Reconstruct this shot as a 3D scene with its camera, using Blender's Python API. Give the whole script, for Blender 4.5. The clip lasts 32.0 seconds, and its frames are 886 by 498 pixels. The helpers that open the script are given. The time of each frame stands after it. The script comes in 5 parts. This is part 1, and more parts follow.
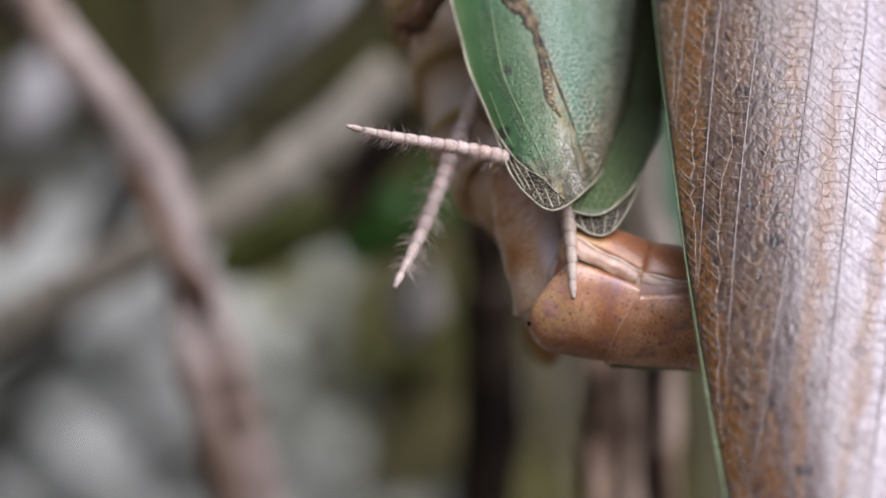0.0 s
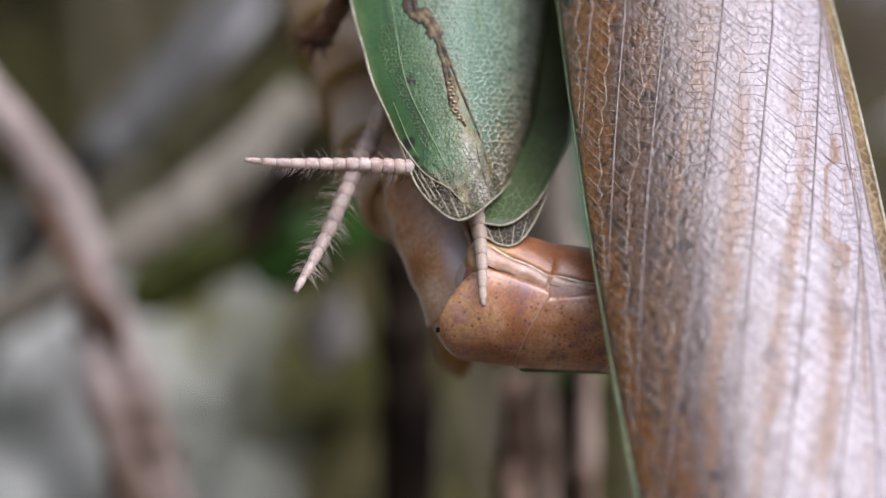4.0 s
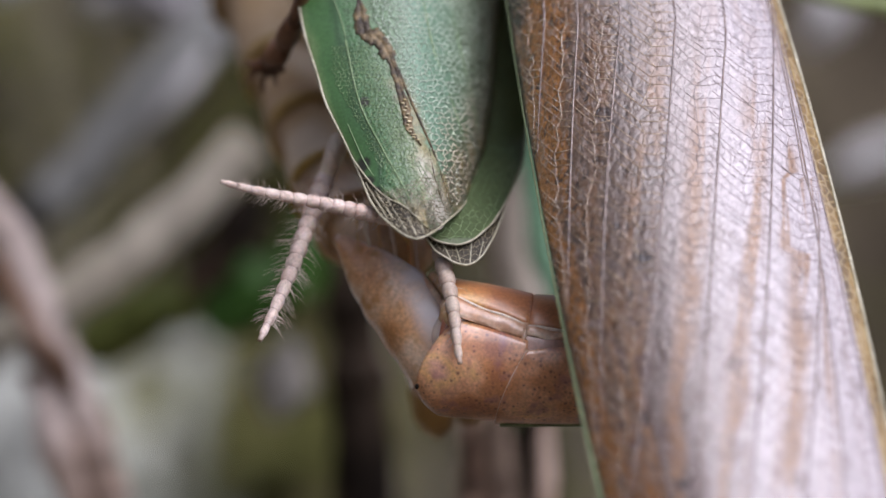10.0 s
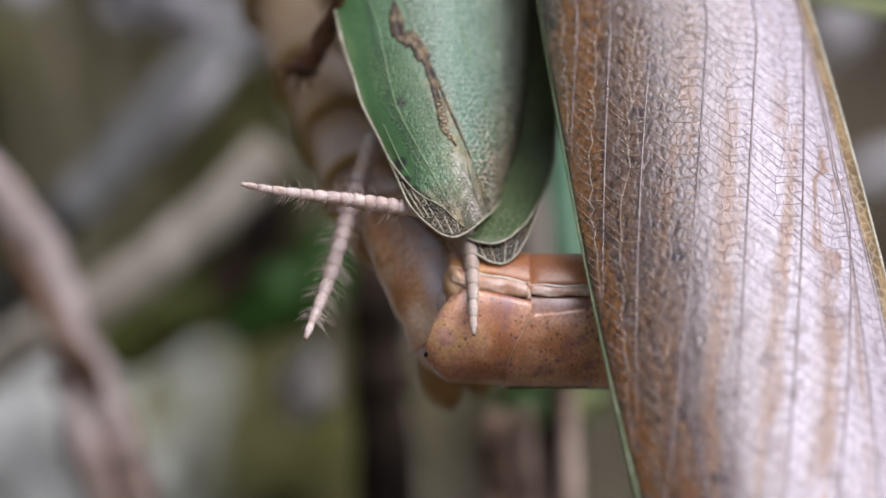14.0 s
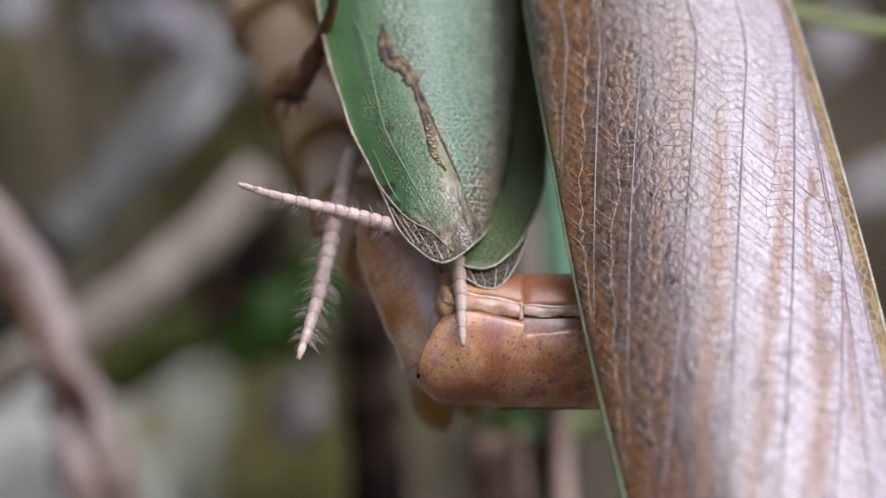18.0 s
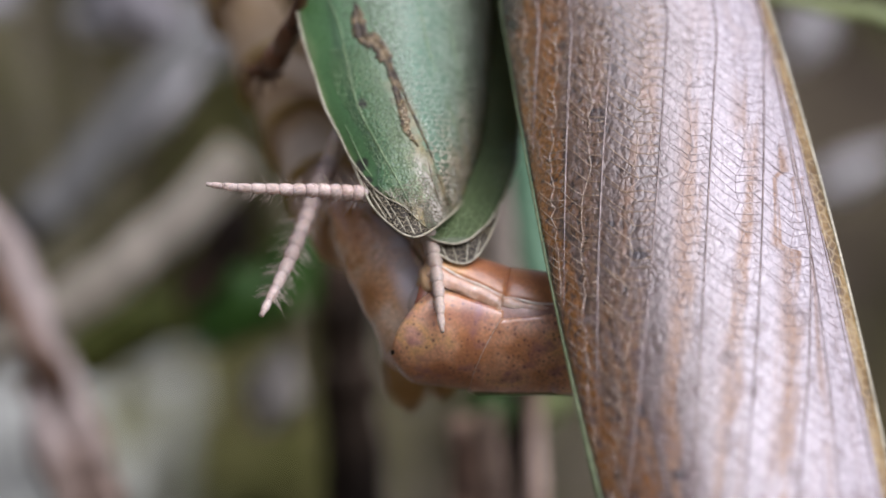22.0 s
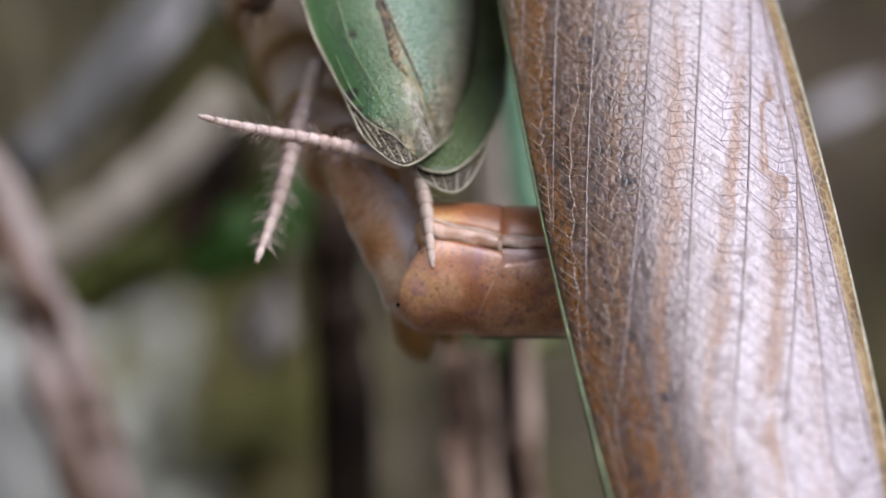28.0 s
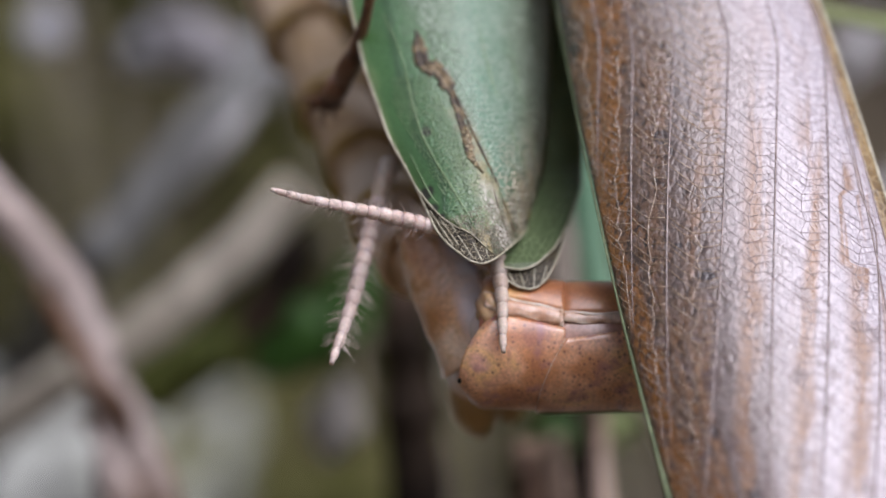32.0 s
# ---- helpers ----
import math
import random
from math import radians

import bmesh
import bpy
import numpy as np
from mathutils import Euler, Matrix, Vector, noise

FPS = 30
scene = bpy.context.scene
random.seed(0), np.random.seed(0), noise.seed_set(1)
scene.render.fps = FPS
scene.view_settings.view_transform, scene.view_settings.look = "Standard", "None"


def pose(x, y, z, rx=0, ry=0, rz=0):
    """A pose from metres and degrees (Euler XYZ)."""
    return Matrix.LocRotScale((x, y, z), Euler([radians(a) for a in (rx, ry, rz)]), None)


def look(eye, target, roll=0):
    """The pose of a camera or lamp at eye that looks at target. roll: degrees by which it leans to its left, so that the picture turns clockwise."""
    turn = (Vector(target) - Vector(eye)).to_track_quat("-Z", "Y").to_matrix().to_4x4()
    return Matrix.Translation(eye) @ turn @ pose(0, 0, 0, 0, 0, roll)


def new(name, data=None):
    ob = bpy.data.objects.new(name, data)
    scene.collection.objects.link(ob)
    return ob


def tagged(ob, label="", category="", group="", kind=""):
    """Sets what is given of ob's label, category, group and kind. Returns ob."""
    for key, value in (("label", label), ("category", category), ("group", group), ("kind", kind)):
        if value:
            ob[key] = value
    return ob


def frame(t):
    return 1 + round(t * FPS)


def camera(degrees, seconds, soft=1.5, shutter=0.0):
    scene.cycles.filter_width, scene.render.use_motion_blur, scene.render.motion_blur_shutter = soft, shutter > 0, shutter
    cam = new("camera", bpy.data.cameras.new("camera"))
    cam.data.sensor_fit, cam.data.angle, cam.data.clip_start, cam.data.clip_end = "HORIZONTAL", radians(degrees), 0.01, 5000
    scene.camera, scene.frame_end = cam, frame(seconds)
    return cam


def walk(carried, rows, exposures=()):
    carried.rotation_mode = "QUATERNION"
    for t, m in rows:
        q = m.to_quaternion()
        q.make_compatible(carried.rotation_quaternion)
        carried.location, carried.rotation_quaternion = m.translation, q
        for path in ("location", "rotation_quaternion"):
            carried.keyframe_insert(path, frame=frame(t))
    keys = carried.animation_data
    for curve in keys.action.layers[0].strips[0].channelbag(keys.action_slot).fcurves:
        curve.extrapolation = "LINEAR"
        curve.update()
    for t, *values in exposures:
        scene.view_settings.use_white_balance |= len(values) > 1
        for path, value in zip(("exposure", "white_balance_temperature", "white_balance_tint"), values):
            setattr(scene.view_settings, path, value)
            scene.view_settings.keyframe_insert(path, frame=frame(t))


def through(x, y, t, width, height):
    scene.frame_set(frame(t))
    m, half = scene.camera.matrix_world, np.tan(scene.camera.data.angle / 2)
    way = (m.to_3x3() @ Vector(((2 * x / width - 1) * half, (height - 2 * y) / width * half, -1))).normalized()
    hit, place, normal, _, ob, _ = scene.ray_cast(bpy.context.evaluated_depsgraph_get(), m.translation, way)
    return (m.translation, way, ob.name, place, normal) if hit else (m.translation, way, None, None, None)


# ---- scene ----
import collections

MM = 0.001

# ---- camera: macro lens, handheld (seconds, x y z in mm, tilt, turn, roll in degrees) ----
cam = camera(14.25, 32.0, soft=1.6)
cam.data.dof.use_dof = True
cam.data.dof.focus_distance = 0.1607
cam.data.dof.aperture_fstop = 21.5
WAY = [
    (0, 1.16, -160.68, 6.71, -2.946, 2.018, 2.201),
    (0.5, 1.66, -161.08, 6.69, -2.813, 1.889, 1.732),
    (1, 2.08, -160.81, 5.71, -2.630, 1.807, 1.682),
    (1.5, 2.16, -160.98, 6.07, -2.564, 1.419, 1.558),
    (2, 2.92, -160.20, 5.26, -2.334, 1.080, 1.340),
    (2.5, 2.75, -159.77, 5.50, -2.232, 0.968, 1.226),
    (3, 2.61, -161.32, 5.30, -1.960, 0.894, 1.118),
    (3.5, 2.34, -159.19, 4.88, -1.971, 0.946, 1.140),
    (5.5, 2.74, -158.04, 1.06, -0.748, 1.023, 1.120),
    (6, 2.55, -158.00, 0.55, -0.669, 0.869, 1.133),
    (6.5, 2.52, -157.77, 0.21, -0.571, 0.792, 1.136),
    (7, 1.69, -158.05, -0.99, -0.375, 0.329, 1.065),
    (7.5, 2.89, -158.00, -0.34, -0.551, 0.072, 0.910),
    (8, 3.17, -158.08, -1.19, -0.252, -0.083, 0.932),
    (8.5, 3.35, -159.06, -1.05, -0.249, -0.154, 0.845),
    (9, 3.06, -158.40, -0.31, -0.218, -0.104, 0.455),
    (9.5, 2.53, -158.14, -0.23, -0.109, 0.069, 0.392),
    (10, 1.11, -157.75, 0.17, -0.093, -0.168, -0.088),
    (10.5, 0.94, -158.00, 0.31, 0.046, 0.024, -0.316),
    (11, 0.56, -159.39, -0.10, 0.152, 0.071, -0.055),
    (11.5, 0.37, -159.57, -0.55, 0.240, 0.188, -0.233),
    (12, -1.24, -160.60, -1.52, 0.268, -0.222, -0.177),
    (12.5, -1.30, -159.76, -0.19, 0.006, -0.093, -0.086),
    (13, -1.17, -160.10, -0.61, 0.212, -0.417, 0.122),
    (13.5, -1.71, -159.55, -1.38, 0.295, -0.510, 0.060),
    (14, -1.29, -159.78, -1.17, 0.364, -0.447, 0.006),
    (14.5, -1.71, -159.24, -0.68, 0.394, -0.403, -0.213),
    (16.5, -0.87, -159.58, -1.33, 0.689, -0.481, -0.325),
    (17, -0.89, -159.17, -0.94, 0.792, -0.477, -0.278),
    (17.5, -1.14, -159.30, -1.17, 0.697, -0.460, -0.344),
    (18, -1.04, -159.17, -0.73, 0.617, -0.520, -0.397),
    (18.5, -0.89, -159.40, -1.11, 0.728, -0.489, -0.296),
    (19, -0.92, -159.88, -0.82, 0.804, -0.447, -0.605),
    (19.5, -1.04, -159.57, -1.12, 0.736, -0.415, -0.589),
    (20, -0.79, -159.43, -1.16, 0.621, -0.625, -0.577),
    (20.5, -0.71, -159.82, -0.87, 0.719, -0.507, -0.674),
    (21, -0.60, -159.17, -1.28, 0.821, -0.412, -0.707),
    (21.5, -0.73, -159.50, -1.20, 0.728, -0.531, -0.528),
    (22, -0.41, -160.38, -2.03, 0.666, -0.747, -0.225),
    (22.5, -0.28, -159.88, -1.89, 0.620, -0.707, -0.447),
    (23, -0.27, -160.01, -2.08, 0.554, -0.864, -0.462),
    (23.5, -0.59, -160.07, -1.36, 0.648, -0.871, -0.814),
    (24, -0.44, -159.45, -1.50, 0.543, -0.868, -0.550),
    (24.5, -0.52, -159.67, -2.03, 0.535, -0.968, -0.574),
    (26.5, -0.20, -159.17, -2.88, 0.773, -0.886, -0.267),
    (27, 0.09, -160.56, -3.63, 0.518, -1.038, -0.306),
    (27.5, 0.43, -161.13, -3.51, 0.152, -1.065, -0.516),
    (28, -0.36, -161.81, -3.45, 0.002, -0.873, -0.598),
    (28.5, -1.43, -163.28, -3.48, 0.140, -0.500, -0.559),
    (29, -1.49, -163.42, -3.32, 0.107, 0.165, -0.686),
    (29.5, -2.55, -162.57, -3.07, 0.380, 0.483, -0.751),
    (30, -3.39, -161.93, -2.33, 0.377, 0.266, -1.178),
    (30.5, -2.75, -161.53, -2.37, 0.881, -0.109, -1.150),
    (31, -2.80, -160.27, -2.50, 0.874, -0.207, -1.305),
    (31.5, -2.59, -160.28, -2.04, 1.125, -0.132, -1.754),
    (32, -1.94, -160.69, -2.09, 1.131, -0.207, -1.565),
]
EXPOSURE, KELVIN, TINT = 1.2, 6380, 21
walk(cam, [(t, pose(x * MM, y * MM, z * MM, 90 + tilt, 0, turn) @ pose(0, 0, 0, 0, 0, roll))
           for t, x, y, z, tilt, turn, roll in WAY],
     exposures=[(0, EXPOSURE, KELVIN, TINT), (32, EXPOSURE, KELVIN, TINT)])

# ---- light: bright overcast sky, soft sun from high on the right ----
SUN_HEIGHT, SUN_TURN = 51, 138
world = bpy.data.worlds.new("sky")
scene.world = world
world.use_nodes = True
wn = world.node_tree.nodes
sky = wn.new("ShaderNodeTexSky")
sky.sky_type = "NISHITA"
sky.sun_disc = False
sky.sun_elevation = radians(SUN_HEIGHT)
sky.sun_rotation = radians(SUN_TURN)
sky.air_density, sky.dust_density, sky.ozone_density = 0.6, 1.5, 1.0
wn["Background"].inputs["Strength"].default_value = 0.058
overcast = wn.new("ShaderNodeHueSaturation")
overcast.inputs["Saturation"].default_value = 0.45
world.node_tree.links.new(sky.outputs["Color"], overcast.inputs["Color"])
world.node_tree.links.new(overcast.outputs["Color"], wn["Background"].inputs["Color"])
sun = new("sun", bpy.data.lights.new("sun", "SUN"))
sun.data.energy = 1.6
sun.data.angle = radians(60)
sun.data.color = (0.97, 0.97, 1.0)
a, e = radians(SUN_TURN), radians(SUN_HEIGHT)
sun.matrix_world = look((0, 0, 0), (-math.sin(a) * math.cos(e), -math.cos(a) * math.cos(e), -math.sin(e)))


# ---- materials ----
def material(name, colours, scale=900, stretch=(1, 1, 1), rough=0.5, fine=0.35, fine_scale=6000, bump=0.3,
             depth=0.02, spec=0.5, coat=0.0, cells=None, through=0.0, blotch=None, zones=(), zone_keep=0.3, speckle=None):
    """Noise over a colour ramp, with a finer noise on top, relief, and optional blotches, speckles, zones of another colour and a
    net of cells (scale, stretch, colour, width, strength)."""
    m = bpy.data.materials.new(name)
    m.use_nodes = True
    nt = m.node_tree
    n, link = nt.nodes, nt.links.new
    p = n["Principled BSDF"]
    tc = n.new("ShaderNodeTexCoord")

    def mapped(sx, sy, sz):
        mp = n.new("ShaderNodeMapping")
        mp.inputs["Scale"].default_value = (sx, sy, sz)
        link(tc.outputs["Object"], mp.inputs["Vector"])
        return mp.outputs["Vector"]

    def noise_tex(sc, vec, detail=4.0):
        t = n.new("ShaderNodeTexNoise")
        t.inputs["Scale"].default_value = sc
        t.inputs["Detail"].default_value = detail
        link(vec, t.inputs["Vector"])
        return t.outputs["Fac"]

    big = noise_tex(scale, mapped(*stretch))
    ramp = n.new("ShaderNodeValToRGB")
    el = ramp.color_ramp.elements
    while len(el) < len(colours):
        el.new(0.5)
    for k, (pos, col) in enumerate(colours):
        el[k].position, el[k].color = pos, (*col, 1)
    link(big, ramp.inputs["Fac"])
    small = noise_tex(fine_scale, mapped(1, 1, 1), 3.0)
    mr = n.new("ShaderNodeMapRange")
    mr.inputs["From Min"].default_value, mr.inputs["From Max"].default_value = 0.3, 0.7
    mr.inputs["To Min"].default_value, mr.inputs["To Max"].default_value = 1 - fine, 1 + fine * 0.6
    link(small, mr.inputs["Value"])
    mul = n.new("ShaderNodeMix")
    mul.data_type, mul.blend_type = "RGBA", "MULTIPLY"
    mul.inputs["Factor"].default_value = 1.0
    link(ramp.outputs["Color"], mul.inputs["A"])
    link(mr.outputs["Result"], mul.inputs["B"])
    col = mul.outputs["Result"]
    height = small
    if blotch:
        sc, bcol, lo, hi = blotch
        bn = noise_tex(sc, mapped(1, 1, 1), 5.0)
        br = n.new("ShaderNodeMapRange")
        br.inputs["From Min"].default_value, br.inputs["From Max"].default_value = lo, hi
        link(bn, br.inputs["Value"])
        mx = n.new("ShaderNodeMix")
        mx.data_type = "RGBA"
        link(br.outputs["Result"], mx.inputs["Factor"])
        link(col, mx.inputs["A"])
        mx.inputs["B"].default_value = (*bcol, 1)
        col = mx.outputs["Result"]
    if speckle:
        sc, size, scol, amount = speckle
        vo = n.new("ShaderNodeTexVoronoi")
        vo.inputs["Scale"].default_value = sc
        link(tc.outputs["Object"], vo.inputs["Vector"])
        pick = n.new("ShaderNodeSeparateColor")
        link(vo.outputs["Color"], pick.inputs[0])
        reach = n.new("ShaderNodeMapRange")
        reach.inputs["From Min"].default_value, reach.inputs["From Max"].default_value = 0.05, 1.0
        reach.inputs["To Min"].default_value, reach.inputs["To Max"].default_value = 0.02, size
        link(pick.outputs["Red"], reach.inputs["Value"])
        close = n.new("ShaderNodeMapRange")
        close.interpolation_type = "SMOOTHSTEP"
        close.inputs["From Min"].default_value = 0.0
        close.inputs["To Min"].default_value, close.inputs["To Max"].default_value = amount, 0.0
        link(reach.outputs["Result"], close.inputs["From Max"])
        link(vo.outputs["Distance"], close.inputs["Value"])
        mx = n.new("ShaderNodeMix")
        mx.data_type = "RGBA"
        link(close.outputs["Result"], mx.inputs["Factor"])
        link(col, mx.inputs["A"])
        mx.inputs["B"].default_value = (*scol, 1)
        col = mx.outputs["Result"]
    for nx, nz, start, end, amount, zcol in zones:
        dot = n.new("ShaderNodeVectorMath")
        dot.operation = "DOT_PRODUCT"
        link(tc.outputs["Object"], dot.inputs[0])
        dot.inputs[1].default_value = (nx, 0, nz)
        wob = n.new("ShaderNodeMath")
        wob.operation = "MULTIPLY_ADD"
        link(big, wob.inputs[0])
        wob.inputs[1].default_value = abs(end - start) * 0.9 * MM
        link(dot.outputs["Value"], wob.inputs[2])
        zr = n.new("ShaderNodeMapRange")
        zr.interpolation_type = "SMOOTHSTEP"
        zr.inputs["From Min"].default_value, zr.inputs["From Max"].default_value = start * MM, end * MM
        zr.inputs["To Min"].default_value, zr.inputs["To Max"].default_value = amount, 0.0
        link(wob.outputs[0], zr.inputs["Value"])
        keep = n.new("ShaderNodeMapRange")
        keep.inputs["From Min"].default_value, keep.inputs["From Max"].default_value = 0.5, 0.58
        keep.inputs["To Min"].default_value, keep.inputs["To Max"].default_value = 1.0, zone_keep
        link(big, keep.inputs["Value"])
        both = n.new("ShaderNodeMath")
        both.operation = "MULTIPLY"
        link(zr.outputs["Result"], both.inputs[0])
        link(keep.outputs["Result"], both.inputs[1])
        mx = n.new("ShaderNodeMix")
        mx.data_type = "RGBA"
        link(both.outputs[0], mx.inputs["Factor"])
        link(col, mx.inputs["A"])
        mx.inputs["B"].default_value = (*zcol, 1)
        col = mx.outputs["Result"]
    if cells:
        sc, st, ccol, width, strength = cells
        v = n.new("ShaderNodeTexVoronoi")
        v.feature = "DISTANCE_TO_EDGE"
        v.inputs["Scale"].default_value = sc
        link(mapped(*st), v.inputs["Vector"])
        cr = n.new("ShaderNodeMapRange")
        cr.inputs["From Min"].default_value, cr.inputs["From Max"].default_value = 0.0, width
        cr.inputs["To Min"].default_value, cr.inputs["To Max"].default_value = strength, 0.0
        link(v.outputs["Distance"], cr.inputs["Value"])
        mx = n.new("ShaderNodeMix")
        mx.data_type = "RGBA"
        link(cr.outputs["Result"], mx.inputs["Factor"])
        link(col, mx.inputs["A"])
        mx.inputs["B"].default_value = (*ccol, 1)
        col = mx.outputs["Result"]
        add = n.new("ShaderNodeMath")
        add.operation = "MULTIPLY_ADD"
        link(cr.outputs["Result"], add.inputs[0])
        add.inputs[1].default_value = 1.2
        link(small, add.inputs[2])
        height = add.outputs[0]
    link(col, p.inputs["Base Color"])
    p.inputs["Roughness"].default_value = rough
    p.inputs["Specular IOR Level"].default_value = spec
    p.inputs["Coat Weight"].default_value = coat
    p.inputs["Coat Roughness"].default_value = 0.25
    if through:
        p.inputs["Subsurface Weight"].default_value = through
        p.inputs["Subsurface Radius"].default_value = (0.0012, 0.0006, 0.0003)
        p.inputs["Subsurface Scale"].default_value = 1.0
    if bump:
        b = n.new("ShaderNodeBump")
        b.inputs["Strength"].default_value = bump
        b.inputs["Distance"].default_value = depth * MM
        link(height, b.inputs["Height"])
        link(b.outputs["Normal"], p.inputs["Normal"])
    return m


Kit = collections.namedtuple("Kit", "m n link p uv tc calc fit grain blend across along ramp")


def surface_kit(name):
    """A new material with short forms for its nodes; it reads the surface's own map (across, along)."""
    m = bpy.data.materials.new(name)
    m.use_nodes = True
    n, link = m.node_tree.nodes, m.node_tree.links.new
    uv = n.new("ShaderNodeUVMap")
    uv.uv_map = "place"
    tc = n.new("ShaderNodeTexCoord")

    def put(sock, v):
        if isinstance(v, (int, float, tuple)):
            sock.default_value = v
        else:
            link(v, sock)

    def calc(op, a, b=0.0, c=0.0):
        q = n.new("ShaderNodeMath")
        q.operation = op
        for k, v in enumerate((a, b, c)):
            put(q.inputs[k], v)
        return q.outputs[0]

    def fit(v, a, b, c=0.0, d=1.0, kind="SMOOTHSTEP"):
        q = n.new("ShaderNodeMapRange")
        q.interpolation_type = kind
        for key, w in (("Value", v), ("From Min", a), ("From Max", b), ("To Min", c), ("To Max", d)):
            put(q.inputs[key], w)
        return q.outputs["Result"]

    def grain(vec, scale, stretch=(1, 1, 1), detail=4.0):
        mp = n.new("ShaderNodeMapping")
        mp.inputs["Scale"].default_value = stretch
        link(vec, mp.inputs["Vector"])
        t = n.new("ShaderNodeTexNoise")
        t.inputs["Scale"].default_value, t.inputs["Detail"].default_value = scale, detail
        link(mp.outputs["Vector"], t.inputs["Vector"])
        return t.outputs["Fac"]

    def blend(f, a, b, kind="MIX"):
        q = n.new("ShaderNodeMix")
        q.data_type, q.blend_type = "RGBA", kind
        put(q.inputs["Factor"], f)
        put(q.inputs["A"], a if not isinstance(a, tuple) else (*a, 1))
        put(q.inputs["B"], b if not isinstance(b, tuple) else (*b, 1))
        return q.outputs["Result"]

    def ramp(v, low, high, bands):
        r = n.new("ShaderNodeValToRGB")
        el = r.color_ramp.elements
        while len(el) < len(bands):
            el.new(0.5)
        for k, (pos, col) in enumerate(bands):
            el[k].position, el[k].color = (pos - low) / (high - low), (*col, 1)
        link(fit(v, low, high, kind="LINEAR"), r.inputs["Fac"])
        return r.outputs["Color"]

    xyz = n.new("ShaderNodeSeparateXYZ")
    link(uv.outputs["UV"], xyz.inputs[0])
    return Kit(m, n, link, n["Principled BSDF"], uv.outputs["UV"], tc.outputs["Object"], calc, fit, grain, blend, xyz.outputs["X"], xyz.outputs["Y"], ramp)


def brown_wing_material():
    """Bands of colour between the long veins; the map goes across in veins, along in mm."""
    m, n, link, p, uv, tc, calc, fit, grain, blend, w, along_z, ramp = surface_kit("brown_wing")
    streak = grain(uv, 1.0, (2.4, 0.10, 1), 4.0)
    patch = grain(uv, 1.0, (1.6, 0.40, 1), 5.0)
    fine = grain(tc, 4200, detail=3.0)
    fleck = grain(tc, 2700, (1.3, 1, 0.7), 4.0)
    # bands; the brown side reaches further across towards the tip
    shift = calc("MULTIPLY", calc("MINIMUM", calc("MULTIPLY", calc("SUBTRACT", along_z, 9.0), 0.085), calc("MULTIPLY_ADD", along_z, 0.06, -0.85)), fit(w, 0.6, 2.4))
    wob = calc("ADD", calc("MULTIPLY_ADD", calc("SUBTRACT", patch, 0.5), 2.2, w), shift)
    # pale lilac stops carry the wing's sheen in the colour, over its paler membrane
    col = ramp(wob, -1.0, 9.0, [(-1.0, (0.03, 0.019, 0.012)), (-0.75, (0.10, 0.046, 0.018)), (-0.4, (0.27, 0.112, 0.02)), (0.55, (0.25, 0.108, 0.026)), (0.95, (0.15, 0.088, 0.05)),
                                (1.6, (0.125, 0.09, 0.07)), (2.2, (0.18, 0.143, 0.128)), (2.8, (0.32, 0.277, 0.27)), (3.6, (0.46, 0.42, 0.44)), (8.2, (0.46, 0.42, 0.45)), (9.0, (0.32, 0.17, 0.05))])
    # tan streaks on one side of every space between two veins, broken along their length
    frac = calc("FRACT", w)
    side = calc("MULTIPLY", fit(frac, 0.22, 0.62), fit(frac, 0.99, 0.78))
    broken = fit(calc("MULTIPLY_ADD", calc("SUBTRACT", patch, 0.5), 0.5, streak), 0.40, 0.58)
    tan = calc("MULTIPLY", calc("MULTIPLY", side, broken), calc("MULTIPLY", calc("MULTIPLY", fit(w, 1.0, 2.2), fit(w, 7.4, 6.2, 0.12, 1.0)), fit(along_z, 13.0, 3.0, 0.2, 0.92)))
    col = blend(tan, col, (0.25, 0.135, 0.065))
    # dim mauve smudges near the tip
    smudge = calc("MULTIPLY", fit(grain(uv, 1.0, (1.9, 0.75, 1), 5.0), 0.53, 0.66), fit(along_z, 4.0, -4.0))
    col = blend(calc("MULTIPLY", smudge, fit(w, 7.5, 3.0, 0.5, 0.8)), col, (0.14, 0.095, 0.085))
    # grey bloom and dark flecks on the brown side
    brown = fit(w, 3.2, 1.2)
    col = blend(calc("MULTIPLY", calc("MULTIPLY", fit(fleck, 0.54, 0.64), brown), 0.38), col, (0.30, 0.265, 0.25))
    col = blend(calc("MULTIPLY", calc("MULTIPLY", fit(fleck, 0.45, 0.36), fit(w, 4.0, 2.0, 0.1, 1.0)), 0.8), col, (0.035, 0.024, 0.018))
    col = blend(1.0, col, fit(fine, 0.3, 0.7, 0.72, 1.2, "LINEAR"), "MULTIPLY")
    # dark round stains (across in veins, along in mm, size)
    for sw, sz, r, ring in WING_STAINS:
        dx = calc("MULTIPLY", calc("SUBTRACT", w, sw), 1.75)
        dz = calc("SUBTRACT", along_z, sz)
        d = calc("ADD", calc("SQRT", calc("ADD", calc("MULTIPLY", dx, dx), calc("MULTIPLY", dz, dz))), calc("MULTIPLY", calc("SUBTRACT", fleck, 0.5), r))
        mask = fit(d, r, r * 0.6)
        if ring:
            mask = calc("MULTIPLY", mask, fit(d, r * 0.25, r * 0.6, 0.35, 1.0))
        col = blend(calc("MULTIPLY", mask, 0.85), col, (0.03, 0.024, 0.024))
    link(col, p.inputs["Base Color"])
    # glossy domed cells
    v = n.new("ShaderNodeTexVoronoi")
    v.feature = "DISTANCE_TO_EDGE"
    v.inputs["Scale"].default_value = 1900
    mp = n.new("ShaderNodeMapping")
